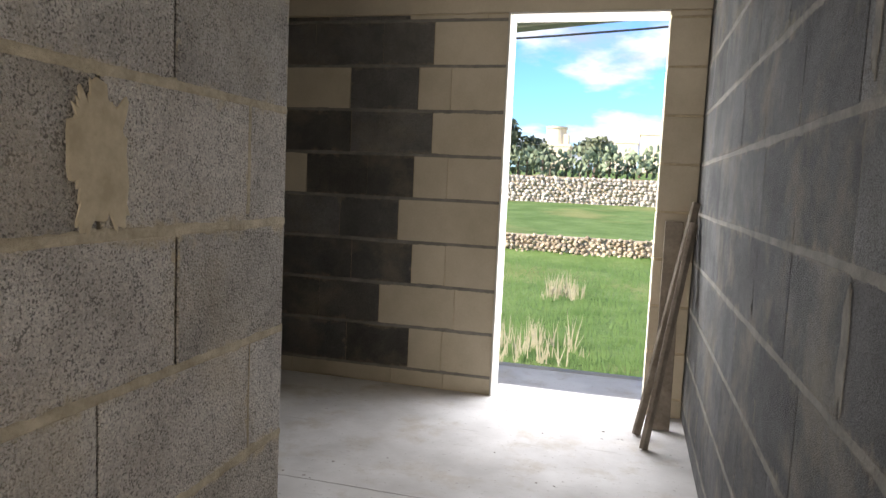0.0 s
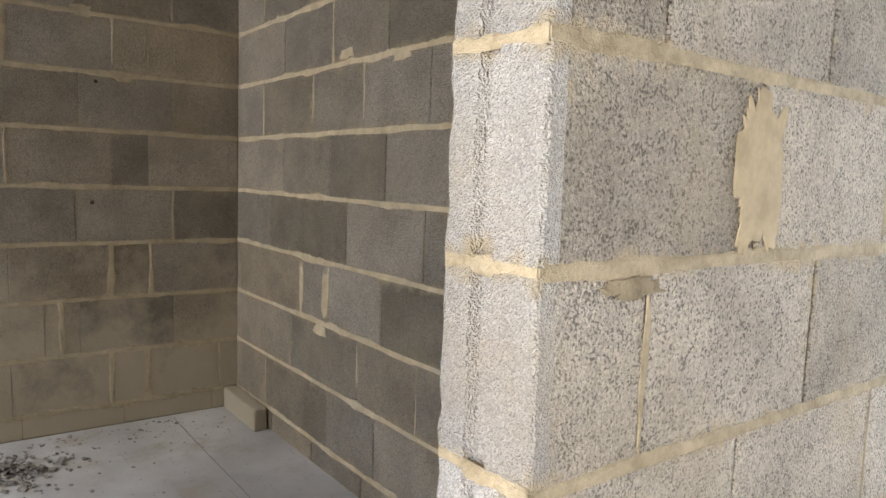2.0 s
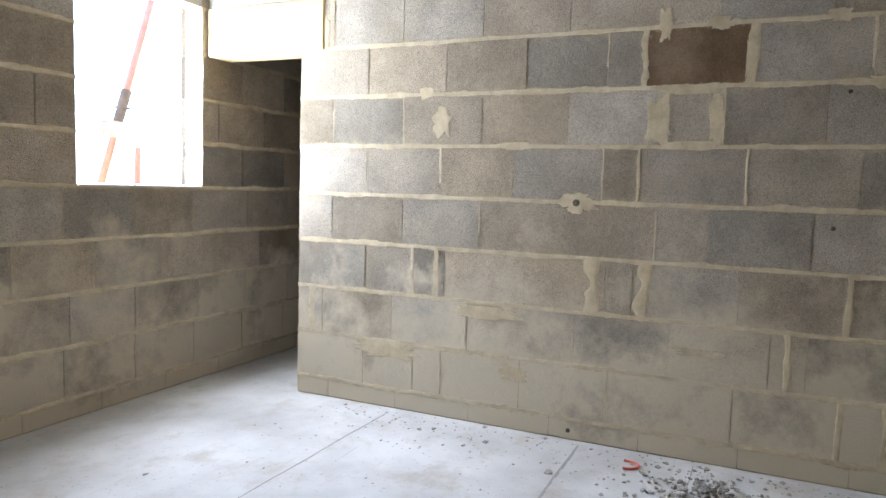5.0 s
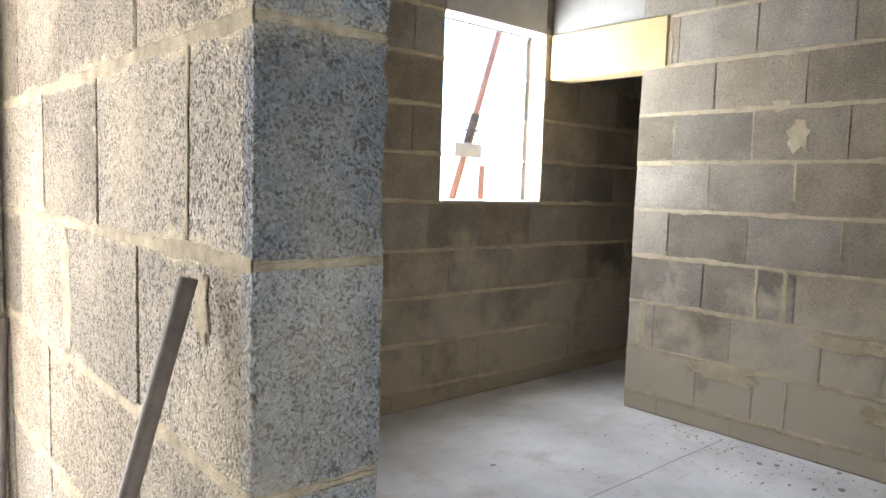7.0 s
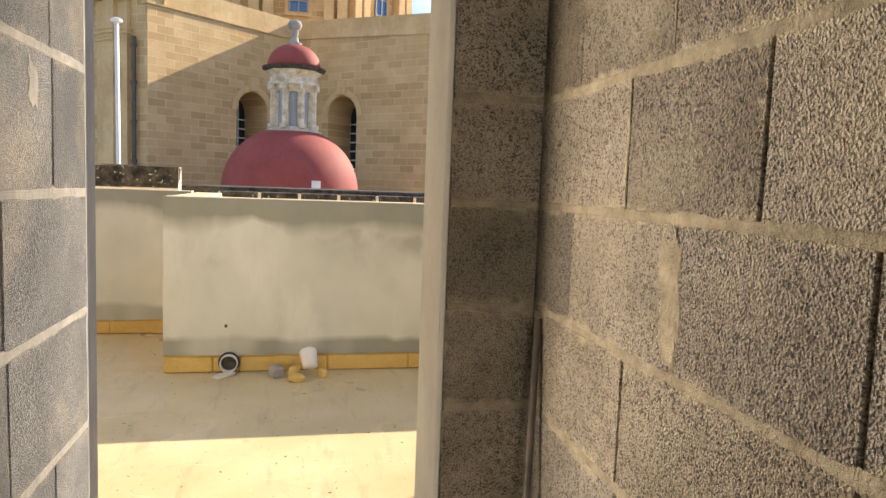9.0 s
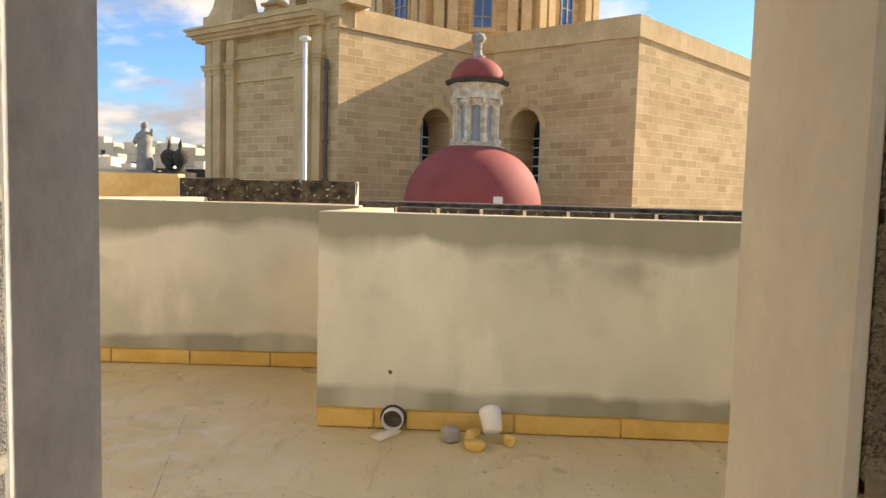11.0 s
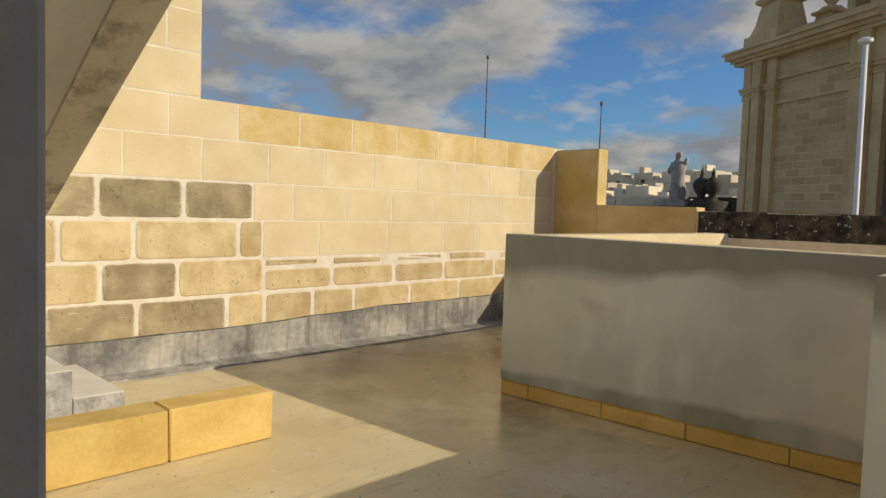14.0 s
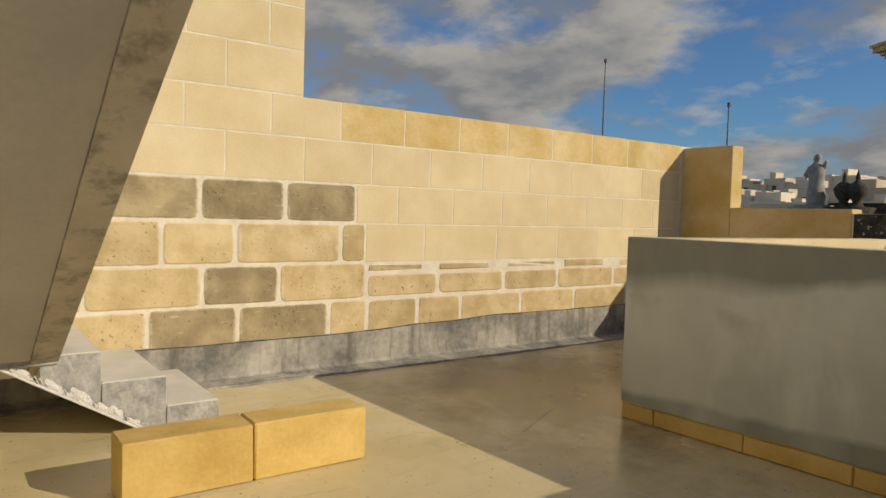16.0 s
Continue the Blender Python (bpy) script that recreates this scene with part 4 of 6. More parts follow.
def parapet(name, label, x0, y0, x1, y1, height, joints, thick=0.2, coat=True):
    """A low wall from (x0, y0) to (x1, y1); its outer face lies to the right of that way. Yellow stones below, damp grey plaster on the outer face, stone on top."""
    a, b = Vector((x0, y0, 0)), Vector((x1, y1, 0))
    length = (b - a).length
    m = Matrix.Translation(a) @ (b - a).to_track_quat("X", "Z").to_matrix().to_4x4()
    holder = tagged(part(name, box(0.0, 0.012, 0, length, thick, height - 0.03), YELLOW), label, kind="structure")
    holder.matrix_world = m
    for u0, u1 in zip(joints, joints[1:]):
        put("base_stone", shared_block("base", u1 - u0 - 0.006, 0.06, 0.098, YELLOW, 0.006, 0.002), ((u0 + u1) / 2, 0.030, 0.049), holder)
    if coat:
        bm = bmesh.new()
        n = max(2, int(length / 0.05))
        low = []
        for i in range(n + 1):
            u = length * i / n
            wob = 0.006 * noise.noise(Vector((u * 5, y0, 1))) + random.uniform(-0.003, 0.003)
            low.append([bm.verts.new((u, d, z)) for d, z in ((0.012, 0.104 + wob), (-0.003, 0.108 + wob), (-0.003, height - 0.006), (0.004, height))])
        for p, q in zip(low, low[1:]):
            for j in range(3):
                bm.faces.new((p[j], q[j], q[j + 1], p[j + 1]))
        bmesh.ops.recalc_face_normals(bm, faces=bm.faces)
        part("plaster_coat", bm, PLASTER, holder, "grey sponge-finished plaster with dark damp patches")
    u = 0.0
    while u < length - 0.05:
        v = min(u + 0.58, length)
        put("coping_stone", shared_block("cope", v - u - 0.003, thick - 0.004, 0.04, NEW_STONE, 0.004), ((u + v) / 2, 0.004 + thick / 2, height - 0.02), holder)
        u = v
    return holder


PN_X, PN_Y, PF_X, PF_Y = 0.735, -4.585, 3.222, -5.655
parapet("parapet_near", "low grey plastered parapet on yellow limestone blocks", PN_X, PN_Y, -8.0, PN_Y - 0.11, 1.112, [0.0, 0.30, 0.46, 1.02, 1.56, 2.23, 2.8, 3.4, 4.0])
parapet("parapet_far", "low grey plastered parapet on yellow limestone blocks", PF_X, PF_Y, 0.74, PF_Y - 0.12, 1.122, [0.0, 0.235, 0.79, 1.335, 1.89, 2.48])
parapet("parapet_notch", "low limestone parapet round the light well", PN_X, -5.98, PN_X, PN_Y - 0.205, 1.11, [0.0, 0.5, 1.0], coat=False)
side = tagged(part("parapet_side", box(3.02, -8.85, -0.3, 3.215, -5.672, 1.118, 0.005), NEW_STONE), "yellow limestone side parapet of the light well", kind="structure")

# boundary wall of limestone courses
BX = 5.25
LEVELS = [0.22, 0.53, 0.82, 1.13, 1.435, 1.76, 2.06, 2.39, 2.70, 3.0, 3.3]
STONES = [
    [-2.2, -2.7, -3.33, -3.93, -4.65, -4.98, -5.47, -5.92, -6.63, -7.34, -8.10, -8.95],
    [-2.3, -2.94, -3.68, -4.24, -4.97, -5.67, -6.41, -7.10, -7.90, -8.95],
    [-2.4, -2.90, -3.41, -3.91, -4.74, -4.96, -5.52, -6.31, -7.08, -7.63, -8.2, -8.95],
    [-2.45, -3.0, -3.66, -4.28, -4.87, -5.25, -5.81, -6.36, -6.92, -7.46, -8.0, -8.5, -8.95],
    [-2.6, -3.21, -3.83, -4.42, -5.0, -5.56, -6.12, -6.68, -7.23, -7.76, -8.3, -8.95],
    [-2.35, -2.95, -3.55, -4.16, -4.72, -5.3, -5.86, -6.41, -6.97, -7.52, -8.06, -8.58, -8.95],
    [-2.6, -3.2, -3.83, -4.41], [-2.4, -2.97, -3.56, -4.14, -4.41], [-2.6, -3.2, -3.83, -4.41], [-2.4, -2.97, -3.56, -4.14, -4.41]]
boundary = tagged(part("wall_boundary", add_box(box(BX + 0.0075, -9.2, -0.3, BX + 0.22, -2.0, 2.05), BX + 0.0075, -4.405, 2.05, BX + 0.22, -2.0, 3.28), WHITE_MORTAR),
                  "limestone boundary wall, new yellow courses over old weathered ones", kind="structure")
DARKENED = {(3, -3.33), (3, -3.97), (3, -4.575), (1, -3.96), (0, -3.63), (0, -4.29)}
for k, row in enumerate(STONES):
    z0, z1 = LEVELS[k], LEVELS[k + 1]
    for y1, y0 in zip([-2.0] + row, row):
        mid = round((y0 + y1) / 2, 3)
        old = k < 2 or (k == 2 and y0 > -4.97) or (k == 3 and y0 > -4.9)
        dark = any(k == a and abs(b - mid) < 0.06 for a, b in DARKENED)
        mt = SOOT_STONE if dark else OLD_STONE if old else CAP_STONE if (k == 5 and y1 < -4.5) else NEW_STONE
        gap = random.uniform(0.010, 0.019) if old else 0.0045
        zb, zt = z0 + gap, z1 - gap
        if k == 1 and y1 < -4.9:
            zt -= 0.09
            w = (y1 - y0) * random.uniform(0.55, 0.95)
            put("stone", shared_block("thin", 0.05, w, random.choice((0.06, 0.07, 0.08)), OLD_STONE, 0.016, 0.006), (BX + 0.0285, mid + random.uniform(-0.5, 0.5) * (y1 - y0 - w), z1 - 0.045), boundary)
        if old:
            me = ragged_stone(mt.name, y1 - y0 - 2 * gap + 0.012, zt - zb + 0.012, mt, random.randrange(4))
        else:
            me = shared_block(mt.name, 0.06, y1 - y0 - 2 * gap, zt - zb, mt, 0.003, 0.0004)
        put("stone", me, (BX + 0.03 + (random.uniform(0.0, 0.004) if old else 0.0055), mid, (zb + zt) / 2), boundary)

# sloping cement skirting at the wall's foot
bm = bmesh.new()
rows = []
for i in range(60):
    y = -2.0 - 7.0 * i / 59
    n = noise.noise(Vector((y * 2.3, 0, 4)))
    t = 0.275 + 0.05 * max(0.0, min(1.0, (-4.8 - y) / 1.5)) + 0.008 * n
    rows.append([bm.verts.new((x, y, z)) for x, z in ((BX + 0.02, t), (BX - 0.018, t - 0.008), (BX - 0.026, 0.045), (BX - 0.045 - 0.008 * n, 0.026), (BX - 0.19 - 0.03 * n, 0.010), (BX - 0.20 - 0.03 * n, -0.003))])
for p, q in zip(rows, rows[1:]):
    for j in range(5):
        bm.faces.new((p[j], q[j], q[j + 1], p[j + 1]))
crest = [p[1].co.copy() for p in rows]
bmesh.ops.recalc_face_normals(bm, faces=bm.faces)
skirting = tagged(part("baseboard", bm, SKIRT), "stained grey cement skirting along the boundary wall", kind="structure")
# black rods draw the broken shadow line on the skirting's crest
bm = bmesh.new()
for p, q in zip(crest, crest[1:]):
    if noise.noise(p * 1.7) > -0.25:
        add_rod(bm, p + Vector((0, 0, 0.002)), q + Vector((0, 0, 0.002)), random.uniform(0.002, 0.005), sides=5)
part("open_crack", bm, BLACK_STONE_SHADE, skirting, "dark open joint along the top of the skirting")

# end of the terrace
solid("wall_return", (4.65, -9.2, 0, 5.262, -9.0, 2.03), CAP_STONE, "yellow limestone return at the end of the boundary wall", 0.006)
solid("wall_return_low", (3.43, -9.2, 0, 4.65, -9.004, 1.375), CAP_STONE, "low yellow limestone wall at the terrace end", 0.006)
old_wall = tagged(part("wall_old", add_box(box(-3.5, -9.22, -0.3, 0.9, -9.016, 1.06), 1.36, -9.22, -0.3, 3.43, -9.016, 1.335), WHITE_MORTAR), "old low wall of lichen-blackened stones", kind="structure")
for u1, u0 in zip([3.425, 2.79, 2.08], [2.71, 2.00, 1.36]):
    put("stone", shared_block("black", u1 - u0, 0.2, 0.27, LICHEN, 0.012, 0.006), ((u0 + u1) / 2, -9.11, 1.205), old_wall)
for i in range(9):
    u1, u0 = 0.88 - i * 0.49, 0.88 - i * 0.49 - 0.46
    put("stone", shared_block("black", u1 - u0, 0.2, 0.24, LICHEN, 0.012, 0.006), ((u0 + u1) / 2, -9.11, 0.95), old_wall)
solid("roof_ledge", (-6.0, -10.6, 0.6, 1.36, -9.24, 1.12), BLACK_STONE_SHADE, "weathered dark roof edge beyond the old wall", 0.01)


# ---- the stair ----
def stair():
    holder = tagged(new("stair", None), "grey rendered concrete stair rising over the terrace", "stair")
    holder.location = (4.7, -3.0, 0)
    inv = holder.matrix_basis.inverted()

    def add(name, bm, material, label=""):
        for v in bm.verts:
            v.co = inv @ v.co
        return part(name, bm, material, holder, label)

    def flight(y0, y1, drop):
        bm = bmesh.new()
        line = ((4.55, 0.31), (0.25, 2.675))
        ring = [(x, z + drop) for x, z in line] + [(x, z + 0.17) for x, z in line[::-1]]
        near = [bm.verts.new((x, y0, z)) for x, z in ring]
        far = [bm.verts.new((x, y1, z)) for x, z in ring]
        bm.faces.new(near)
        bm.faces.new(far[::-1])
        for i in range(4):
            bm.faces.new((near[i], near[(i + 1) % 4], far[(i + 1) % 4], far[i]))
        bmesh.ops.recalc_face_normals(bm, faces=bm.faces)
        return bm

    add("soffit", flight(-2.577, -2.04, 0.012), RENDER_WET, "smooth grey rendered underside")
    add("edge_strip", flight(-2.70, -2.579, 0.0), STAIR_EDGE, "stained plaster strip along the edge")
    for i in range(14):
        x1 = 4.15 - i * 0.28
        z = 0.31 + (4.55 - x1) * 0.55 + 0.17
        add("step", box(x1 - 0.28, -2.70, z + 0.02, x1, -2.04, z + 0.16, 0.006), STEP)
    add("landing", box(4.32, -2.70, 0.42, 5.22, -2.04, 0.56, 0.006), STEP)
    levels = ((-3.515, -3.225, 0.134), (-3.225, -2.90, 0.30), (-2.90, -2.62, 0.466))
    for y0, y1, z1 in levels:
        bm = bmesh.new()
        s0, s1 = max(-0.004, (y0 + 3.12) * 0.62), max(-0.004, (y1 + 3.12) * 0.62)
        ring = ((y0, s0), (y1, s1), (y1, z1), (y0, z1))
        a = [bm.verts.new((4.345, y, z)) for y, z in ring]
        b = [bm.verts.new((5.20, y, z)) for y, z in ring]
        bm.faces.new(a)
        bm.faces.new(b[::-1])
        for j in range(4):
            bm.faces.new((a[j], a[(j + 1) % 4], b[(j + 1) % 4], b[j]))
        bmesh.ops.recalc_face_normals(bm, faces=bm.faces)
        bmesh.ops.bevel(bm, geom=bm.edges[:], offset=0.007, segments=2, affect="EDGES")
        add("step", bm, STEP_TOP, "pale smooth rendered step")
        # raw mortar on the open side of the step
        side = bmesh.new()
        rough_side = []
        n = 14
        for i in range(n + 1):
            y = y0 + 0.004 + (y1 - y0 - 0.008) * i / n
            foot = max(0.0, (y + 3.12) * 0.62)
            rough_side.append([side.verts.new((4.341 - 0.004 * random.random(), y, foot + (z1 - 0.006 - foot) * k / 5)) for k in range(6)])
        for p, q in zip(rough_side, rough_side[1:]):
            for k in range(5):
                side.faces.new((p[k], q[k], q[k + 1], p[k + 1]))
        bmesh.ops.recalc_face_normals(side, faces=side.faces)
        add("raw_side", side, STEP, "mottled dark mortar on the open side")
    # torn plaster and metal lath along the sloping edge
    for y, w, h in ((-2.55, 0.10, 0.05), (-2.68, 0.09, 0.06), (-2.80, 0.12, 0.075), (-2.90, 0.09, 0.06), (-2.97, 0.10, 0.075), (-3.06, 0.07, 0.05), (-3.12, 0.06, 0.035)):
        bm = bmesh.new()
        z = (y + 3.12) * 0.62 + h * 0.55
        rim = []
        for k in range(26):
            t = 2 * math.pi * k / 26
            r = 0.75 + 0.5 * noise.noise(Vector((math.cos(t) * 2 + y * 9, math.sin(t) * 2, 1.3))) + random.uniform(-0.08, 0.08)
            rim.append(bm.verts.new((4.3345 - 0.001 * random.random(), y + math.cos(t) * r * w * 0.6, z + math.cos(t) * r * w * 0.36 + math.sin(t) * r * h * 0.6)))
        hub = bm.verts.new((4.329, y, z))
        for k in range(26):
            bm.faces.new((rim[k], rim[(k + 1) % 26], hub))
        bmesh.ops.recalc_face_normals(bm, faces=bm.faces)
        add("plaster_scrap", bm, TORN)
    lath = bmesh.new()
    for i in range(34):
        y = -3.13 + i * 0.022
        z = (y + 3.12) * 0.62
        add_rod(lath, (4.333, y, z + 0.004), (4.333, y + 0.026, z + 0.062), 0.0018, sides=4)
        add_rod(lath, (4.333, y + 0.03, z + 0.022), (4.333, y + 0.004, z + 0.050), 0.0018, sides=4)
    add("metal_lath", lath, TORN, "torn expanded metal lath")
    add("plaster_edge", add_rod(bmesh.new(), (4.336, -3.13, 0.002), (4.336, -2.40, 0.45), 0.007), TORN, "torn white plaster edge")
    return holder


stair()


# ---- things on the terrace ----
def stone_block(x0, y0, x1, y1, h, label, group=""):
    bm = box(-(x1 - x0) / 2, -(y1 - y0) / 2, 0, (x1 - x0) / 2, (y1 - y0) / 2, h, 0.007)
    for v in bm.verts:
        v.co += Vector([random.uniform(-0.003, 0.003) for _ in range(3)])
    ob = tagged(part("limestone_block", bm, YELLOW), label, "stone block", group)
    ob.location = ((x0 + x1) / 2, (y0 + y1) / 2, 0)
    return ob


stone_block(3.395, -3.365, 3.60, -2.815, 0.262, "yellow limestone block standing on the terrace screed", "yellow limestone blocks in a row")
stone_block(3.40, -3.945, 3.60, -3.375, 0.262, "yellow limestone block standing on the terrace screed", "yellow limestone blocks in a row")


def add_flake(bm, x, y, z, size, thick):
    """A flat broken flake of mortar with an angular outline, tilted a little."""
    n = random.randint(4, 6)
    turn, tilt, lean = random.uniform(0, 6.28), random.uniform(-0.25, 0.25), random.uniform(-0.25, 0.25)
    low, high = [], []
    for k in range(n):
        t = turn + 6.283 * (k + random.uniform(-0.3, 0.3)) / n
        r = size * random.uniform(0.6, 1.0)
        dx, dy = r * math.cos(t), r * 0.7 * math.sin(t)
        dz = dx * tilt + dy * lean + size * 0.14
        low.append(bm.verts.new((x + dx, y + dy, max(z - 0.003, z + dz - thick))))
        high.append(bm.verts.new((x + dx * 0.9, y + dy * 0.9, max(z + 0.001, z + dz))))
    bm.faces.new(high)
    bm.faces.new(low[::-1])
    for k in range(n):
        bm.faces.new((low[k], low[(k + 1) % n], high[(k + 1) % n], high[k]))


def drain_pipe():
    bm = bmesh.new()
    n = 24
    rings = []
    for r, d in ((0.056, 0.16), (0.056, 0.0), (0.050, 0.0), (0.048, 0.16)):
        rings.append([bm.verts.new((r * math.cos(2 * math.pi * k / n), -d, r * math.sin(2 * math.pi * k / n))) for k in range(n)])
    for a, b in zip(rings, rings[1:]):
        for k in range(n):
            bm.faces.new((a[k], a[(k + 1) % n], b[(k + 1) % n], b[k]))
    bmesh.ops.recalc_face_normals(bm, faces=bm.faces)
    ob = tagged(part("drain_pipe", bm, PIPE, smooth=True), "grey plastic drain pipe end in the parapet foot", "pipe")
    # black disc across the pipe gives its unlit inside by colour
    bm = bmesh.new()
    bmesh.ops.create_circle(bm, cap_ends=True, radius=0.05, segments=20)
    hole = part("bore", bm, BLACK_STONE_SHADE, ob, "dark inside of the pipe")
    hole.matrix_local = pose(0, -0.040, 0, 90, 0, 0)
    ring = bmesh.new()
    for k in range(26):
        a, b = [2 * math.pi * (k + d) / 26 for d in (0, 1)]
        add_rod(ring, (0.061 * math.cos(a), -0.045, 0.061 * math.sin(a)), (0.061 * math.cos(b), -0.045, 0.061 * math.sin(b)), 0.007, sides=6)
    part("seal", ring, CABLE, ob, "black rubber seal round the pipe")
    ob.location = (0.335, PN_Y + 0.055, 0.064)
    return ob


drain_pipe()


def lump(name, label, category, at, size, material, seed, group=""):
    bm = bmesh.new()
    bmesh.ops.create_icosphere(bm, subdivisions=2, radius=1)
    for v in bm.verts:
        k = 0.90 + 0.40 * noise.noise(v.co * 1.6 + Vector((seed, seed * 2, 0)))
        c = Vector([max(-0.66, min(0.66, q)) for q in v.co * k])
        v.co = Vector((c.x * size[0], c.y * size[1], (c.z + 0.66) * size[2]))
    ob = tagged(part(name, bm, material, smooth=False), label, category, group)
    ob.location, ob.rotation_euler = at, (0, 0, seed)
    return ob


lump("mortar_splash", "pale dried mortar splash round the drain pipe", "mortar", (0.36, PN_Y + 0.10, -0.006), (0.13, 0.055, 0.016), WHITE_MORTAR, 1.0)
lump("broken_stone", "grey broken stone lying at the parapet", "stone", (0.035, -4.46, -0.006), (0.065, 0.06, 0.055), SLAB, 2.0, "rubble at the parapet")
lump("broken_stone", "flat yellow stone chip lying at the parapet", "stone", (-0.085, -4.36, -0.006), (0.075, 0.06, 0.035), YELLOW, 3.2, "rubble at the parapet")
lump("broken_stone", "yellow broken stone lying at the parapet", "stone", (-0.075, -4.45, -0.006), (0.055, 0.05, 0.052), YELLOW, 4.4, "rubble at the parapet")
lump("broken_stone", "yellow stone chip lying at the parapet", "stone", (-0.25, -4.44, -0.006), (0.05, 0.035, 0.04), YELLOW, 5.1, "rubble at the parapet")


def plastic_tub():
    ob = tagged(part("plastic_tub", add_lathe(bmesh.new(), ((0.036, 0), (0.046, 0.008), (0.053, 0.085), (0.056, 0.11), (0.05, 0.125), (0.04, 0.13))), WHITE, smooth=True), "white plastic tub lying against the parapet", "tub")
    ob.matrix_world = Matrix.Translation((-0.175, -4.44, 0.055)) @ pose(0, 0, 0, 38, 12, 0)
    return ob


plastic_tub()


def parapet_hole():
    """A small black disc in the plaster of the near parapet; its colour gives the shade of a drilled hole."""
    ob = tagged(part("drill_hole", add_rod(bmesh.new(), (0, 0, 0), (0, 0.007, 0), 0.011, sides=12), BLACK_STONE_SHADE), "small dark hole drilled in the parapet plaster", kind="structure")
    ob.location = (0.357, PN_Y - 0.008, 0.298)


parapet_hole()

grit = bmesh.new()
for i in range(240):
    x, y = random.uniform(-1.2, 4.9), random.uniform(-8.0, -2.3)
    add_flake(grit, x, y, -0.003, random.uniform(0.003, 0.008) * (1.8 if random.random() < 0.08 else 1), 0.005)
tagged(part("grit", grit, DEBRIS), "dark grit scattered over the terrace screed", "grit", kind="stuff")


# ---- things in the house ----
def pole(name, label, category, a, b, r, material, collar=None):
    ob = tagged(part(name, add_rod(bmesh.new(), (0, 0, 0), Vector(b) - Vector(a), r, sides=20), material, smooth=True), label, category)
    ob.location = a
    if collar:
        d = (Vector(b) - Vector(a))
        part("collar", add_rod(bmesh.new(), d * collar, d * (collar + 0.02), r * 1.2, sides=14), JAMB_PALE, ob, "pale taped collar")
    return ob


pole("steel_pole", "round rusty steel tube leaning on the block pier", "pole", (-0.40, -0.52, 0.0), (-0.692, -0.425, 1.172), 0.0116, RUST)
pole("steel_bar", "thin rusted steel bar leaning in the wall corner", "bar", (-0.66, -1.66, 0.0), (-0.703, -1.74, 0.905), 0.0095, RUST)


def plank(label, at, size, m, group):
    bm = box(-size[0] / 2, -size[1] / 2, 0, size[0] / 2, size[1] / 2, size[2], 0.003)
    ob = tagged(part("plank", bm, WOOD), label, "plank", group)
    ob.matrix_world = m
    return ob


def leaning(a, b, twist=0):
    a, b = Vector(a), Vector(b)
    return Matrix.Translation(a) @ (b - a).to_track_quat("Z", "Y").to_matrix().to_4x4() @ pose(0, 0, 0, 0, 0, twist)


G = "planks leaning by the doorway"
plank("narrow weathered plank leaning in the corner by the doorway", 0, (0.022, 0.045, 1.29), leaning((0.135, 4.03, 0.004), (0.365, 4.20, 1.27)), G)
plank("dark narrow plank leaning in the corner by the doorway", 0, (0.025, 0.05, 1.20), leaning((0.170, 3.82, 0.004), (0.355, 4.12, 1.16)), G)
plank("broad weathered scaffold plank standing against the door pier", 0, (0.10, 0.035, 1.16), leaning((0.262, 4.16, 0.003), (0.268, 4.36, 1.13)), G)

joints = bmesh.new()
for y, x0, x1, w in ((-0.24, -3.9, -2.6, 0.012), (0.30, -3.9, -1.1, 0.005), (1.16, -3.9, -1.1, 0.006), (-1.3, -3.9, -1.0, 0.005), (2.9, -2.2, 0.3, 0.004)):
    n = 24
    for i in range(n):
        u, v = x0 + (x1 - x0) * i / n, x0 + (x1 - x0) * (i + 1) / n
        j = 0.004 * noise.noise(Vector((u * 3, y, 0)))
        add_box(joints, u, y + j, -0.004, v, y + j + w * random.uniform(0.6, 1.3), 0.0012)
lines = bmesh.new()
for x0, y0, x1, y1 in ((1.05, -3.3, 1.75, -5.6), (3.3, -4.9, 4.9, -7.9)):
    n = 30
    for i in range(n):
        p, q = Vector((x0, y0, 0)).lerp(Vector((x1, y1, 0)), i / n), Vector((x0, y0, 0)).lerp(Vector((x1, y1, 0)), (i + 1) / n)
        if noise.noise(p * 3.0) > 0.0:
            add_rod(lines, p - Vector((0, 0, 0.0045)), q - Vector((0, 0, 0.0045)), 0.0022, sides=5)
tagged(part("screed_joint", lines, STAIR_EDGE), "faint trowel lines in the terrace screed", kind="structure")
tagged(part("floor_joint", joints, SLAB), "shallow trowel lines in the floor screed", kind="structure")

kerb = tagged(part("cut_block", box(-0.22, -0.035, 0, 0.22, 0.035, 0.115, 0.006), BLOCK), "cut strip of concrete block lying along the wall", "block")
kerb.location = (-3.72, 1.475, 0)

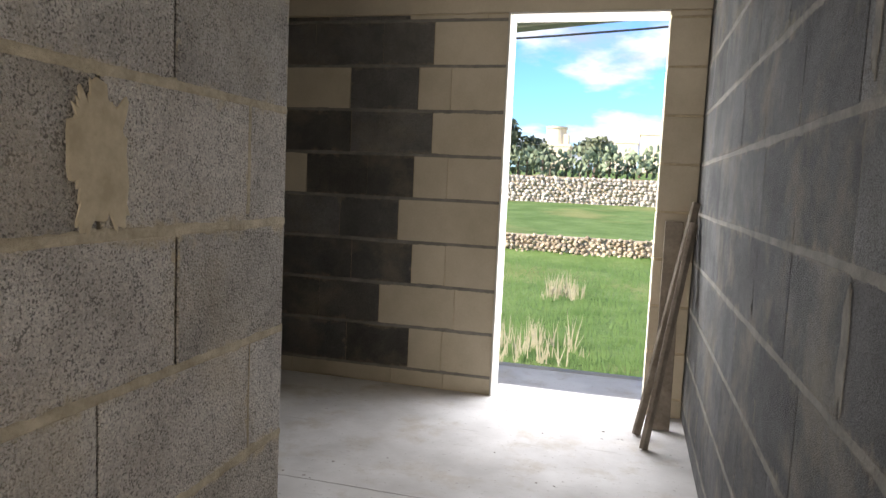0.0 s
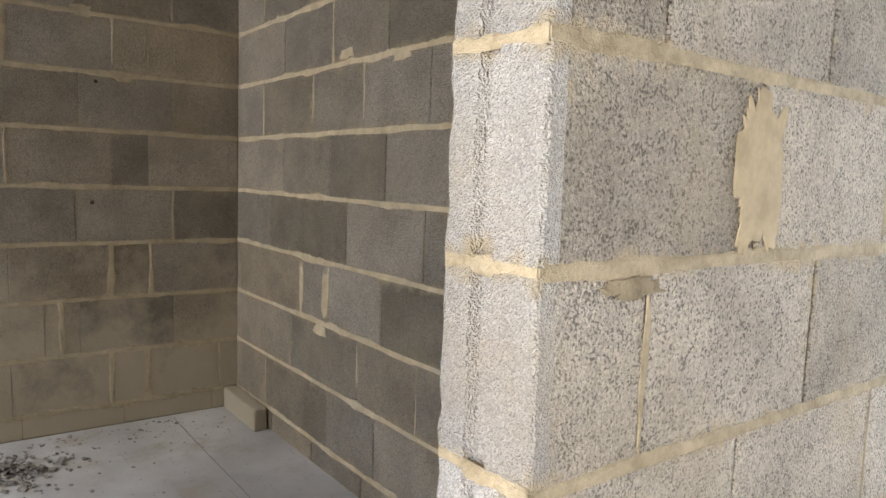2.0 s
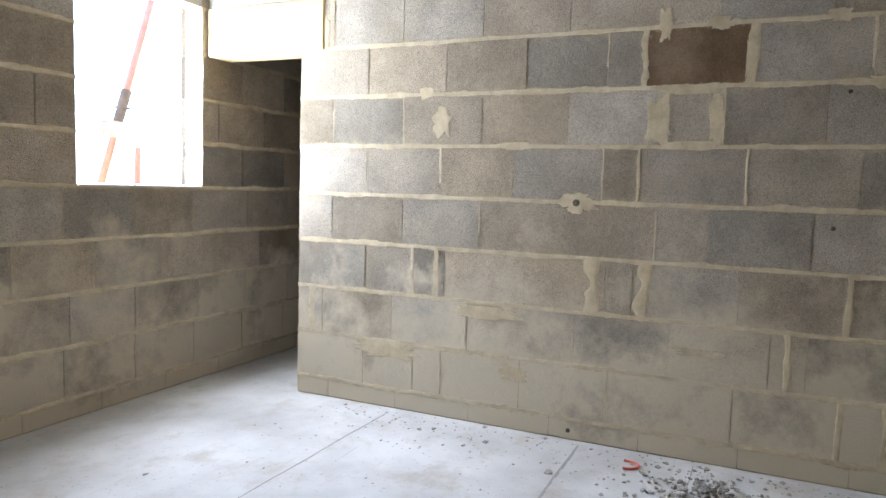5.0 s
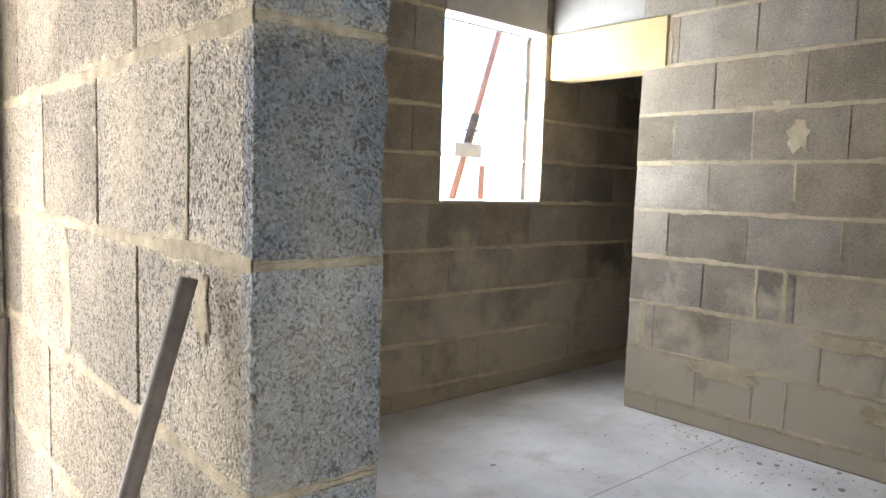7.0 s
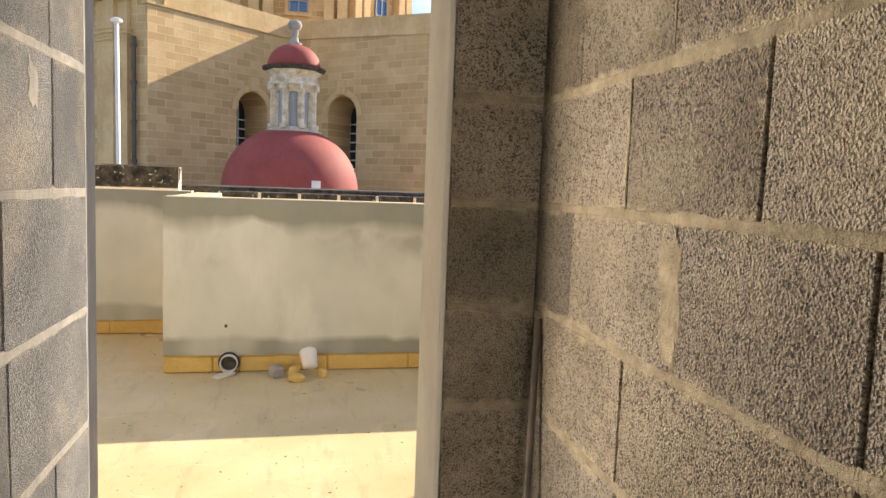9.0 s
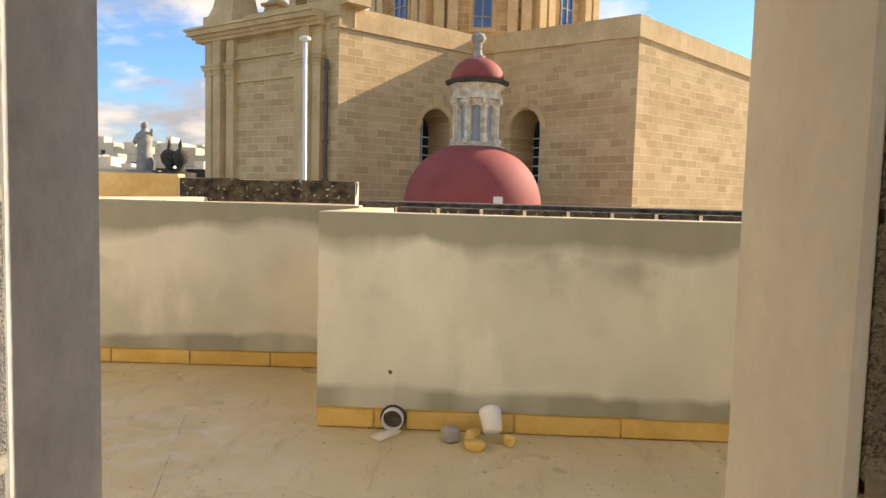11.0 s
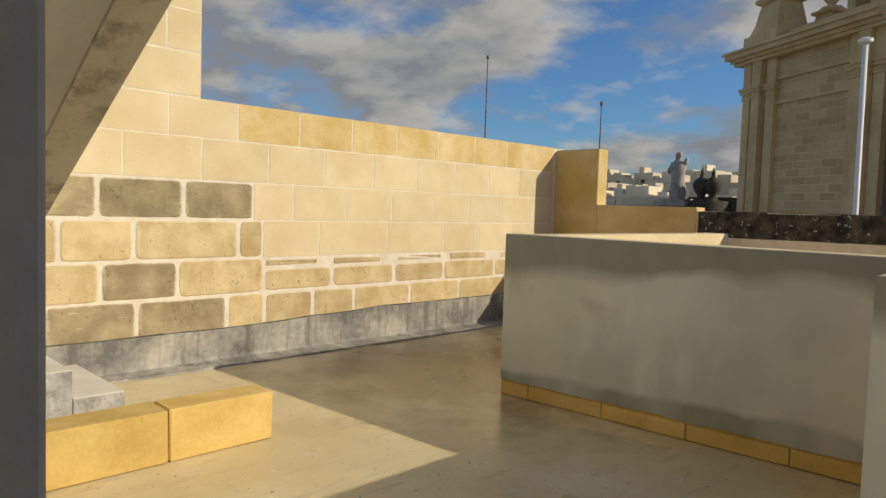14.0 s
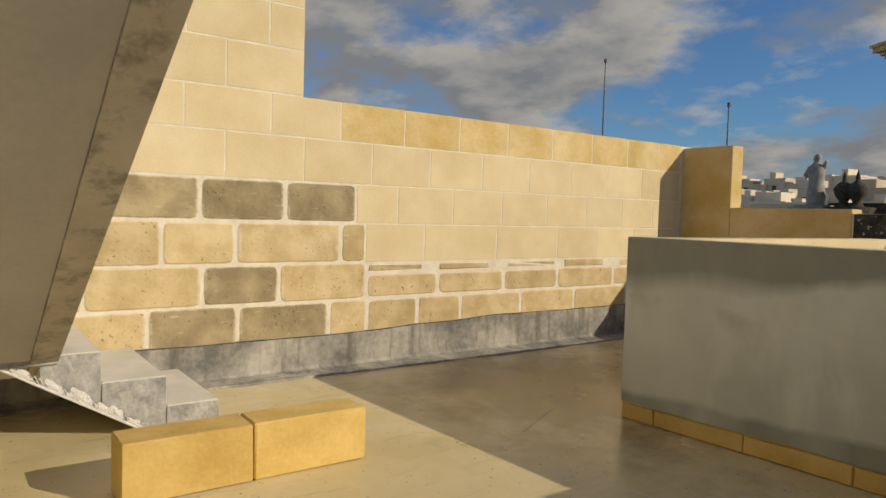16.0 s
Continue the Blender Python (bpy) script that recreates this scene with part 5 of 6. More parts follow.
pile = bmesh.new()
for i in range(300):
    r = abs(random.gauss(0, 0.17))
    t = random.uniform(0, 6.28)
    x, y = -3.57 + r * math.cos(t), 0.38 + r * math.sin(t) * 1.3
    z = max(0, 0.05 - r * 0.22) * random.random()
    add_flake(pile, x, y, z, random.uniform(0.006, 0.022) * (1.9 if random.random() < 0.12 else 1), random.uniform(0.004, 0.012))
tagged(part("rubble_pile", pile, DEBRIS), "small heap of broken mortar crumbs on the floor", "rubble", kind="stuff")
crumbs = bmesh.new()
for i in range(620):
    if random.random() < 0.62:
        x, y = -3.92 + abs(random.gauss(0, 0.20)), random.uniform(-1.7, 1.4)
    elif random.random() < 0.5:
        x, y = random.uniform(-3.6, -1.2), random.uniform(-1.8, 1.4)
    else:
        x, y = random.gauss(-1.6, 0.35), random.gauss(2.35, 0.4)
    add_flake(crumbs, x, y, 0.0, random.uniform(0.003, 0.012) * (2.2 if random.random() < 0.10 else 1), random.uniform(0.003, 0.008))
for i in range(25):
    x, y, s = random.uniform(-0.6, 0.3), random.uniform(2.0, 4.2), random.uniform(0.003, 0.01)
    add_box(crumbs, x, y, -0.003, x + s * 2, y + s, s * 0.5)
tagged(part("crumbs", crumbs, DEBRIS), "mortar crumbs scattered over the floor", "crumbs", kind="stuff")
bm = bmesh.new()
for i in range(8):
    t0, t1 = i * 0.42, (i + 1) * 0.42
    add_rod(bm, (0.05 * math.cos(t0), 0.06 * math.sin(t0), 0.006), (0.05 * math.cos(t1), 0.06 * math.sin(t1), 0.006), 0.006, sides=6)
scrap = tagged(part("plastic_scrap", bm, RED_PLASTIC), "small curved red plastic scrap on the floor", "scrap")
scrap.location = (-3.75, 0.02, 0)


def wall_hole(u, z, r):
    # no hole is cut: a black disc on the face paints its shade
    bm = bmesh.new()
    add_rod(bm, (0, 0, 0), (0.004, 0, 0), r, sides=12)
    ob = part("drill_hole", bm, BLACK_STONE_SHADE, wall_west, "dark drilled hole")
    ob.location = (-3.945 if r < 0.012 else -3.941, u, z)


for u, z, r in ((-0.31, 1.195, 0.017), (0.825, 1.70, 0.009), (0.80, 1.125, 0.010), (-0.30, 0.05, 0.011)):
    wall_hole(u, z, r)


# ---- ground, field and town ----
G0 = -2.8


def ground_height(x, y):
    """Fields rise gently away from the house to the north, and the town hill to the south-east."""
    h = G0 + 0.012 * max(0.0, min(y, 36.0) - 6.0)
    if y > 36:
        h += 1.15 * min(1, (y - 36) / 2.0)
    if y > 40:
        h += (y - 40) * 0.055
    if y > 130:
        h -= (y - 130) * 0.055
    if y > 78:
        h += (min(y, 125) - 78) * 0.03
    if y < -60:
        h += min(14.0, (-60 - y) * 0.10)
    return h + 0.10 * noise.noise(Vector((x * 0.25, y * 0.25, 0))) * (1 if y > 6 else 0)


bm = bmesh.new()
xs = [-2400, -900, -400, -200, -120, -80, -60, -48] + [-40 + 1.6 * i for i in range(51)] + [48, 60, 80, 120, 200, 400, 900, 2400]
ys = [-2400, -900, -400, -220, -150, -100, -80, -60, -40, -20, 0, 5.3] + [6.5 + 1.5 * i for i in range(60)] + [100, 120, 160, 220, 400, 900, 2400]
grid = [[bm.verts.new((x, y, ground_height(x, y))) for x in xs] for y in ys]
for a, b in zip(grid, grid[1:]):
    for i in range(len(xs) - 1):
        bm.faces.new((a[i], a[i + 1], b[i + 1], b[i]))
tagged(part("ground", bm, FIELD, smooth=True), "green meadow with dry patches reaching the horizon", kind="structure")

blades, straw = bmesh.new(), bmesh.new()


def tuft(bm, x, y, h, n, spread):
    z = ground_height(x, y)
    for _ in range(n):
        t, r = random.uniform(0, 6.28), random.uniform(0, spread)
        bx, by = x + r * math.cos(t), y + r * math.sin(t)
        hh, lean = h * random.uniform(0.5, 1.1), random.uniform(0.0, 0.35) * h
        w = 0.010 + 0.012 * h
        a = bm.verts.new((bx - w, by, z - 0.03))
        b = bm.verts.new((bx + w, by, z - 0.03))
        c = bm.verts.new((bx + lean * math.cos(t * 3), by + lean * math.sin(t * 3), z + hh))
        bm.faces.new((a, b, c))


for i in range(5200):
    y = 13 + 24 * random.random() ** 1.2
    x = random.uniform(-0.30, 0.10) * (y + 4) + random.uniform(-1, 1)
    tuft(blades, x, y, random.uniform(0.10, 0.30), 4, 0.22)
for i in range(34):
    tuft(straw, random.gauss(-2.3, 0.7), random.gauss(16.5, 1.0), random.uniform(0.4, 0.95), 5, 0.15)
for i in range(30):
    tuft(straw, random.gauss(-3.9, 0.25), random.gauss(15.5, 0.5), random.uniform(0.3, 0.6), 5, 0.15)
for i in range(26):
    tuft(straw, random.gauss(-2.15, 0.3), random.gauss(25.0, 0.5), random.uniform(0.5, 1.0), 5, 0.15)
tagged(part("meadow_grass", blades, BLADE), "short green meadow grass", "grass", kind="stuff")
tagged(part("dry_grass", straw, STRAW), "tall dry straw-coloured stalks in the meadow", "grass", kind="stuff")


def field_wall(name, label, y, x0, x1, foot, height, size, material, count):
    """A dry rubble wall: a core heap with single stones over its face and crest."""
    holder = tagged(part(name, box(x0, y + 0.1, foot - 0.4, x1, y + 0.7, foot + height * 0.9), RUBBLE), label, kind="structure")
    kinds = []
    for i in range(7):
        bm = bmesh.new()
        bmesh.ops.create_icosphere(bm, subdivisions=1, radius=1)
        for v in bm.verts:
            v.co = Vector((v.co.x * random.uniform(0.75, 1.1), v.co.y * 0.8, v.co.z * random.uniform(0.6, 0.85))) * size
        kinds.append(mesh_of("stone", bm, material))
    n = 0
    z = foot + size * 0.3
    while z < foot + height and n < count:
        x = x0 + random.uniform(0, size)
        while x < x1 and n < count:
            ob = put("stone", kinds[n % 7], (x, y + random.uniform(-0.03, 0.08), z + random.uniform(-0.08, 0.08)), holder)
            ob.rotation_euler = (random.uniform(-0.4, 0.4), random.uniform(-0.5, 0.5), random.uniform(0, 6.28))
            ob.scale = [random.uniform(0.7, 1.35)] * 3
            x += size * random.uniform(1.5, 2.2)
            n += 1
        z += size * 1.25
    return holder


field_wall("field_wall", "dry rubble field wall of honey-coloured stones", 36.6, -7.6, 2.2, ground_height(0, 35.5) - 0.02, 1.35, 0.15, RUBBLE, 300)
zf = ground_height(0, 62.0)
field_wall("field_wall_far", "long pale dry rubble field wall", 62.0, -12.2, 3.2, zf - 0.1, 2.4, 0.24, RUBBLE_GREY, 300)
zt = ground_height(0, 70.0)
field_wall("terrace_wall_far", "low dry rubble terrace wall below prickly pears", 72.0, -14.2, 4.2, zt + 0.6, 1.5, 0.28, RUBBLE, 120)


def prickly_pear(x, y, z, h):
    holder = tagged(new("prickly_pear", None), "grey-green prickly pear clump on the field terrace", "cactus", "prickly pear hedge")
    holder.location = (x, y, z)
    bm = bmesh.new()
    add_rod(bm, (0, 0, -0.3), (0, 0, h * 0.5), 0.14, 0.10, 6)
    part("trunk", bm, BARK, holder)
    bm = bmesh.new()
    for i in range(34):
        p = Vector((random.gauss(0, 0.75), random.gauss(0, 0.6), random.uniform(0.1, 1.0) * h))
        m = Matrix.Translation(p) @ pose(0, 0, 0, random.uniform(-50, 50), random.uniform(-60, 60), random.uniform(0, 360))
        s = random.uniform(0.22, 0.40)
        made = bmesh.ops.create_icosphere(bm, subdivisions=1, radius=1)["verts"]
        for v in made:
            v.co = m @ Vector((v.co.x * s * 0.7, v.co.y * s * 0.15, v.co.z * s))
    tagged(part("pad_crown", bm, LEAF, holder), kind="stuff")
    return holder


pears = [prickly_pear(0, 74, 3, 2.6), prickly_pear(0, 74, 3, 3.2), prickly_pear(0, 74, 3, 2.2)]
zz = ground_height(0, 76)
for i in range(30):
    x = -17.5 + i * 0.80 + random.uniform(-0.3, 0.3)
    if i < 3:
        pears[i].location = (x, 75.0, zz + 1.9)
    else:
        copy_thing(pears[i % 3], pose(x, 74.0 + random.uniform(0, 3.5), zz + 1.9 + random.uniform(-0.4, 0.4), 0, 0, random.uniform(0, 360)))


def tree(x, y, z, w, h, label, trunk_h):
    holder = tagged(new("tree", None), label, "tree", "trees on the skyline")
    holder.location = (x, y, z)
    bm = bmesh.new()
    add_rod(bm, (0, 0, -1.0), (0.1, 0, trunk_h), 0.35, 0.22, 8)
    for i in range(6):
        t = i * 1.05
        add_rod(bm, (0.1, 0, trunk_h * 0.8), (w * 0.3 * math.cos(t), w * 0.3 * math.sin(t), trunk_h + h * 0.35), 0.16, 0.05, 6)
    part("trunk", bm, BARK, holder)
    bm = bmesh.new()
    for i in range(900):
        d = Vector((random.gauss(0, 1), random.gauss(0, 1), random.gauss(0, 1))).normalized() * random.random() ** 0.35
        lumpy = 0.8 + 0.35 * noise.noise(d * 2.2 + Vector((x, y, 0)))
        p = Vector((d.x * w * 0.5 * lumpy, d.y * w * 0.5 * lumpy, trunk_h + h * 0.4 + d.z * h * 0.5 * lumpy))
        m = Matrix.Translation(p) @ pose(0, 0, 0, random.uniform(0, 360), random.uniform(0, 360), random.uniform(0, 360))
        s = random.uniform(0.16, 0.34)
        bm.faces.new([bm.verts.new(m @ Vector(q)) for q in ((-s, -s * 0.5, 0), (s, -s * 0.6, 0), (s * 0.8, s * 0.5, 0.05), (-s * 0.7, s * 0.6, -0.05))])
    part("crown", bm, BUSH, holder)
    return holder


z9 = ground_height(0, 84)
tree(-4.3, 84, z9 + 1.6, 6.0, 3.6, "round dark carob tree on the skyline", 1.4)
tree(-15.0, 84, z9 + 1.2, 4.0, 6.0, "tall grey-green tree on the skyline", 2.0)
tree(-12.2, 86, z9 + 1.0, 7.0, 4.6, "spreading grey-green tree on the skyline", 1.2)


def house(x, y, z, sx, sy, h, label, windows=2, group="white houses of the town"):
    holder = tagged(new("house", None), label, "house", group)
    holder.location = (x, y, z)
    part("wall", box(-sx / 2, -sy / 2, -6, sx / 2, sy / 2, h), CITY, holder)
    part("roof", add_box(box(-sx / 2 - 0.1, -sy / 2 - 0.1, h - 0.1, sx / 2 + 0.1, sy / 2 + 0.1, h + 0.25), sx * 0.1, -sy * 0.2, h, sx * 0.38, sy * 0.3, h + 2.0), CITY, holder)
    face = sy / 2 if y < 0 else -sy / 2
    for i in range(windows):
        u = -sx / 2 + sx * (i + 0.6) / (windows + 0.2)
        for zz in (h - 2.3, h - 5.3):
            part("window", box(u - 0.55, face - 0.06, zz - 0.7, u + 0.55, face + 0.06, zz + 0.7), GLASS_DARK, holder)
    return holder


for x, w, h, lab in ((-10.2, 4.0, 2.8, "small white farmhouse on the hill"), (-1.6, 5.0, 3.6, "white house with a domed roof on the hill"), (2.6, 4.5, 5.0, "white flat-roofed house on the hill")):
    house(x * 1.2, 120, ground_height(0, 120) + 0.6, w, 6, h + 0.3, lab, 0, "houses behind the field")
wm = tagged(new("stone_tower", None), "round beige stone tower on the hill", "tower")
wm.location = (-12.8, 120, ground_height(0, 120) + 1.0)
part("shaft", add_lathe(bmesh.new(), ((2.0, -4), (1.7, 5.2), (1.7, 5.6))), CITY, wm)
part("parapet", add_lathe(bmesh.new(), ((1.85, 5.605), (1.85, 6.0))), CITY, wm)

for name, label, a, b, r in (("overhead_cable", "black overhead cable above the field", (-6, 9.0, 3.02), (6, 9.6, 4.05), 0.014),):
    bm = bmesh.new()
    last = None
    for i in range(13):
        p = Vector(a).lerp(Vector(b), i / 12) - Vector((0, 0, 0.25 * (1 - (i / 6 - 1) ** 2)))
        if last is not None:
            add_rod(bm, last, p, r, sides=6)
        last = p
    tagged(part(name, bm, CABLE), label, "cable")
bm = add_prism(bmesh.new(), [(-2.4, 4.584), (0.9, 4.584), (0.9, 5.47), (-2.4, 6.77)], 2.60, 2.74)
bmesh.ops.recalc_face_normals(bm, faces=bm.faces)
canopy = tagged(part("canopy_slab", bm, SLAB), "grey concrete slab projecting over the doorway", kind="structure")
part("drip_edge", add_rod(bmesh.new(), (-2.35, 6.53, 2.598), (0.85, 5.27, 2.598), 0.012, sides=6), JAMB_PALE, canopy, "pale drip edge under the slab")

# houses of the town seen past the church
random.seed(11)
for row, (dist, count) in enumerate(((120, 16), (150, 18), (185, 18))):
    for i in range(count):
        az = radians(16.5 + 21 * (i + random.uniform(0, 0.7)) / count)
        x, y = math.tan(az) * dist, -dist
        top = 1.24 + dist * (0.018 + 0.018 * row + random.uniform(-0.006, 0.010))
        hh = random.uniform(5, 8)
        house(x, y, top - hh, random.uniform(5, 11), random.uniform(6, 10), hh, "flat-roofed cream house in the distant town", random.choice((1, 2, 3)))
solid("hill_west", (-60, -190, -4, -38, -120, 9), BUSH, "dark green distant hillside", 2.0)
house(-42, -110, 3.0, 9, 8, 5, "pale house on the distant hillside", 2)


# ---- the church ----
def church():
    holder = tagged(new("church", None), "honey-coloured limestone baroque church with pilasters and a drum", "church")
    A, B, Cc, D, L = (4.92, -25.0), (0.28, -29.5), (-4.97, -24.1), (-11.3, -30.3), (10.92, -28.7)
    holder.location = (0, -30, G0)

    def local(bm):
        for v in bm.verts:
            v.co -= Vector((0, -30, G0))
        return bm

    def face(p, q, zp, zq, name="wall", hole=None, band=0.67):
        """One wall from p to q as seen from the terrace, with an optional arched opening (u, width, sill, spring)."""
        a, b = Vector((*p, 0)), Vector((*q, 0))
        n = (b - a).length
        m = Matrix.Translation(a) @ (b - a).to_track_quat("X", "Z").to_matrix().to_4x4()
        bm = bmesh.new()
        z0 = G0 - 0.2
        if hole:
            u, w, sill, spring = hole
            arch = [(u + w / 2 * math.cos(t), spring + w / 2 * math.sin(t)) for t in [math.pi * i / 12 for i in range(13)]]
            for strip in (((0, z0), (u - w / 2, z0), (u - w / 2, zp + (zq - zp) * (u - w / 2) / n), (0, zp)), ((u + w / 2, z0), (n, z0), (n, zq), (u + w / 2, zp + (zq - zp) * (u + w / 2) / n)),
                          ((u - w / 2, z0), (u + w / 2, z0), (u + w / 2, sill), (u - w / 2, sill))):
                bm.faces.new([bm.verts.new((s, 0, z)) for s, z in strip])
            tops = [(x, zp + (zq - zp) * x / n) for x, _ in arch]
            for (p0, p1), (t0, t1) in zip(zip(arch, arch[1:]), zip(tops, tops[1:])):
                bm.faces.new([bm.verts.new((s, 0, z)) for s, z in (p0, p1, t1, t0)])
            outline = [(u - w / 2, sill), (u + w / 2, sill)] + arch
            for (s0, y0), (s1, y1) in zip(outline, outline[1:] + outline[:1]):
                bm.faces.new([bm.verts.new(v) for v in ((s0, 0, y0), (s1, 0, y1), (s1, 1.35, y1), (s0, 1.35, y0))])
        else:
            bm.faces.new([bm.verts.new((s, 0, z)) for s, z in ((0, z0), (n, z0), (n, zq), (0, zp))])
        bmesh.ops.remove_doubles(bm, verts=bm.verts, dist=0.001)
        wall = part(name, bm, ASHLAR, holder)
        wall.matrix_parent_inverse = Matrix.Translation((0, 30, -G0))
        wall.matrix_basis = m
        # cornice band and coping
        bm = bmesh.new()
        for d, lo, hi in ((0.03, 0.0, band), (0.065, -0.09, 0.0)):
            ring = [bm.verts.new(v) for v in ((-d, -d, zp + lo), (n + d, -d, zq + lo), (n + d, -d, zq + hi), (-d, -d, zp + hi))]
            back = [bm.verts.new(v) for v in ((-d, 0.5, zp + lo), (n + d, 0.5, zq + lo), (n + d, 0.5, zq + hi), (-d, 0.5, zp + hi))]
            bm.faces.new(ring)
            bm.faces.new(back[::-1])
            for i in range(4):
                bm.faces.new((ring[i], ring[(i + 1) % 4], back[(i + 1) % 4], back[i]))
        bmesh.ops.recalc_face_normals(bm, faces=bm.faces)
        cor = part("cornice", bm, CHURCH_PLAIN, holder)
        cor.matrix_parent_inverse = Matrix.Translation((0, 30, -G0))
        cor.matrix_basis = m
        if hole:
            bm = bmesh.new()
            bm.faces.new([bm.verts.new((s, 1.34, z)) for s, z in [(u - w / 2, sill), (u + w / 2, sill)] + arch])
            win = part("window", bm, GLASS_DARK, holder, "dark arched window with white glazing bars")
            win.matrix_parent_inverse = Matrix.Translation((0, 30, -G0))
            win.matrix_basis = m
            bars = bmesh.new()
            for k in range(1, 4):
                s = u - w / 2 + w * k / 4
                add_box(bars, s - 0.025, 1.28, sill, s + 0.025, 1.33, spring + w * 0.3)
            z = sill
            while z < spring + 0.1:
                add_box(bars, u - w / 2, 1.26, z - 0.025, u + w / 2, 1.32, z + 0.025)
                z += 0.36
            part("glazing_grid", bars, WHITE, win)
            # keystone and raised ring of the arch
            def stone_of(name, ring):
                bmesh.ops.recalc_face_normals(ring, faces=ring.faces)
                ob = part(name, ring, CHURCH_PLAIN, holder)
                ob.matrix_parent_inverse = Matrix.Translation((0, 30, -G0))
                ob.matrix_basis = m

            for t0, t1 in zip([math.pi * i / 10 for i in range(10)], [math.pi * (i + 1) / 10 for i in range(10)]):
                ring = bmesh.new()
                quad = [(u + r * math.cos(t), spring + r * math.sin(t)) for r, t in ((w / 2 + 0.02, t0), (w / 2 + 0.26, t0), (w / 2 + 0.26, t1), (w / 2 + 0.02, t1))]
                front = [ring.verts.new((x, -0.05, z)) for x, z in quad]
                rear = [ring.verts.new((x, 0.02, z)) for x, z in quad]
                ring.faces.new(front)
                for i in range(4):
                    ring.faces.new((front[i], front[(i + 1) % 4], rear[(i + 1) % 4], rear[i]))
                stone_of("voussoir", ring)
            stone_of("keystone", box(u - 0.2, -0.16, spring + w / 2 + 0.03, u + 0.2, 0.02, spring + w / 2 + 0.55, 0.02))
        return m

    face(L, A, 7.30, 7.30, band=0.50)
    face(A, B, 6.91, 6.94, hole=(4.4, 1.5, 0.3, 3.75))
    face(B, Cc, 6.94, 6.54, hole=(2.75, 1.5, 0.3, 3.75), band=0.62)
    face(Cc, D, 6.54, 6.20, band=0.60)
    # far sides close the body
    bm = add_prism(bmesh.new(), [(10.6, -29.2), (9.0, -38), (-12, -38), (-11.2, -31.2), (-4.97, -26.1), (0.28, -31.6), (4.92, -26.8)][::-1], G0, 6.2)
    body = part("body", local(bm), ASHLAR, holder)
    # pilasters, set-back strips and drain pipe on the tower front
    va = Vector((*L, 0)) - Vector((*A, 0))
    n_out = Vector((va.y, -va.x, 0)).normalized()
    n_out = -n_out if n_out.y < 0 else n_out
    e = va.normalized()
    n = va.length

    def along(s0, s1, d, lo, hi, name, material=CHURCH_PLAIN, back=0.0):
        """A block on the tower front, from s0 to s1 along it, standing d proud."""
        p, q = Vector((*A, 0)) + e * s0 - n_out * back, Vector((*A, 0)) + e * s1 - n_out * back
        o = n_out * d
        bm = add_prism(bmesh.new(), [p[:2], q[:2], (q + o)[:2], (p + o)[:2]], lo, hi)
        bmesh.ops.recalc_face_normals(bm, faces=bm.faces)
        return part(name, local(bm), material, holder)

    for s0, s1, d in ((0.72, 1.12, 0.16), (1.16, 1.58, 0.32), (1.62, 2.02, 0.16), (5.35, 5.78, 0.16), (5.95, 6.38, 0.32), (6.60, 6.98, 0.22)):
        along(s0, s1, d, G0, 5.72, "pilaster")
        for lo, hi, g in ((5.62, 5.70, 0.04), (5.72, 5.84, 0.03), (5.84, 5.96, 0.09), (5.96, 6.05, 0.13)):
            along(s0 - g, s1 + g, d + g, lo, hi, "capital")
        along(s0 - 0.02, s1 + 0.02, d, 6.05, 6.96, "frieze_block")
    for lo, hi, d in ((5.30, 5.38, 0.08), (6.16, 6.24, 0.09), (6.24, 6.30, 0.05)):
        along(0.70, n, d, lo, hi, "architrave")
    for lo, hi, d in ((6.94, 7.06, 0.36), (7.06, 7.18, 0.46), (7.18, 7.36, 0.62), (7.36, 7.45, 0.70)):
        along(0.62, n + d, d, lo, hi, "cornice_moulding")
    pipe_at = Vector((*A, 0)) + e * 0.45 + n_out * 0.14
    pipe = part("rain_pipe", local(add_rod(bmesh.new(), (pipe_at.x, pipe_at.y, G0), (pipe_at.x, pipe_at.y, 5.75), 0.075)), RUST, holder, "rusty rain pipe")
    for z in (1.6, 2.9, 4.2, 5.4):
        part("pipe_collar", local(add_rod(bmesh.new(), (pipe_at.x, pipe_at.y, z), (pipe_at.x, pipe_at.y, z + 0.12), 0.10)), RUST, pipe)
    # flared pedestals with urns on the tower front
    for s0, back, size, foot in ((5.75, 0.25, 1.0, 7.75), (4.9, 1.6, 0.72, 7.6)):
        up = Vector((*A, 0)) + e * s0 - n_out * back
        turn = Matrix.Translation((up.x, up.y, 0)) @ Matrix.Rotation(math.atan2(e.y, e.x) + math.pi / 4, 4, "Z")
        bm = add_lathe(bmesh.new(), [(r * size, foot + z * size) for r, z in ((1.20, -0.45), (1.20, 0.05), (1.02, 0.10), (0.84, 0.45), (0.72, 0.95), (0.66, 1.15), (0.86, 1.22), (0.90, 1.36), (0.60, 1.42), (0.42, 1.60))], steps=4)
        bm.transform(turn)
        bmesh.ops.recalc_face_normals(bm, faces=bm.faces)
        part("pedestal", local(bm), CHURCH_PLAIN, holder)
        z = foot + 1.58 * size
        part("urn", local(add_lathe(bmesh.new(), [(r * size, h * size) for r, h in ((0.25, 0), (0.16, 0.10), (0.36, 0.32), (0.40, 0.50), (0.32, 0.72), (0.12, 0.84), (0.17, 0.94), (0.03, 1.10))], (up.x, up.y, z))), CHURCH_PLAIN, holder, smooth=True)
    # corner steps and the bell storey behind the parapet
    along(-0.25, 0.62, 0.05, 6.9, 8.7, "corner_block", back=0.55)
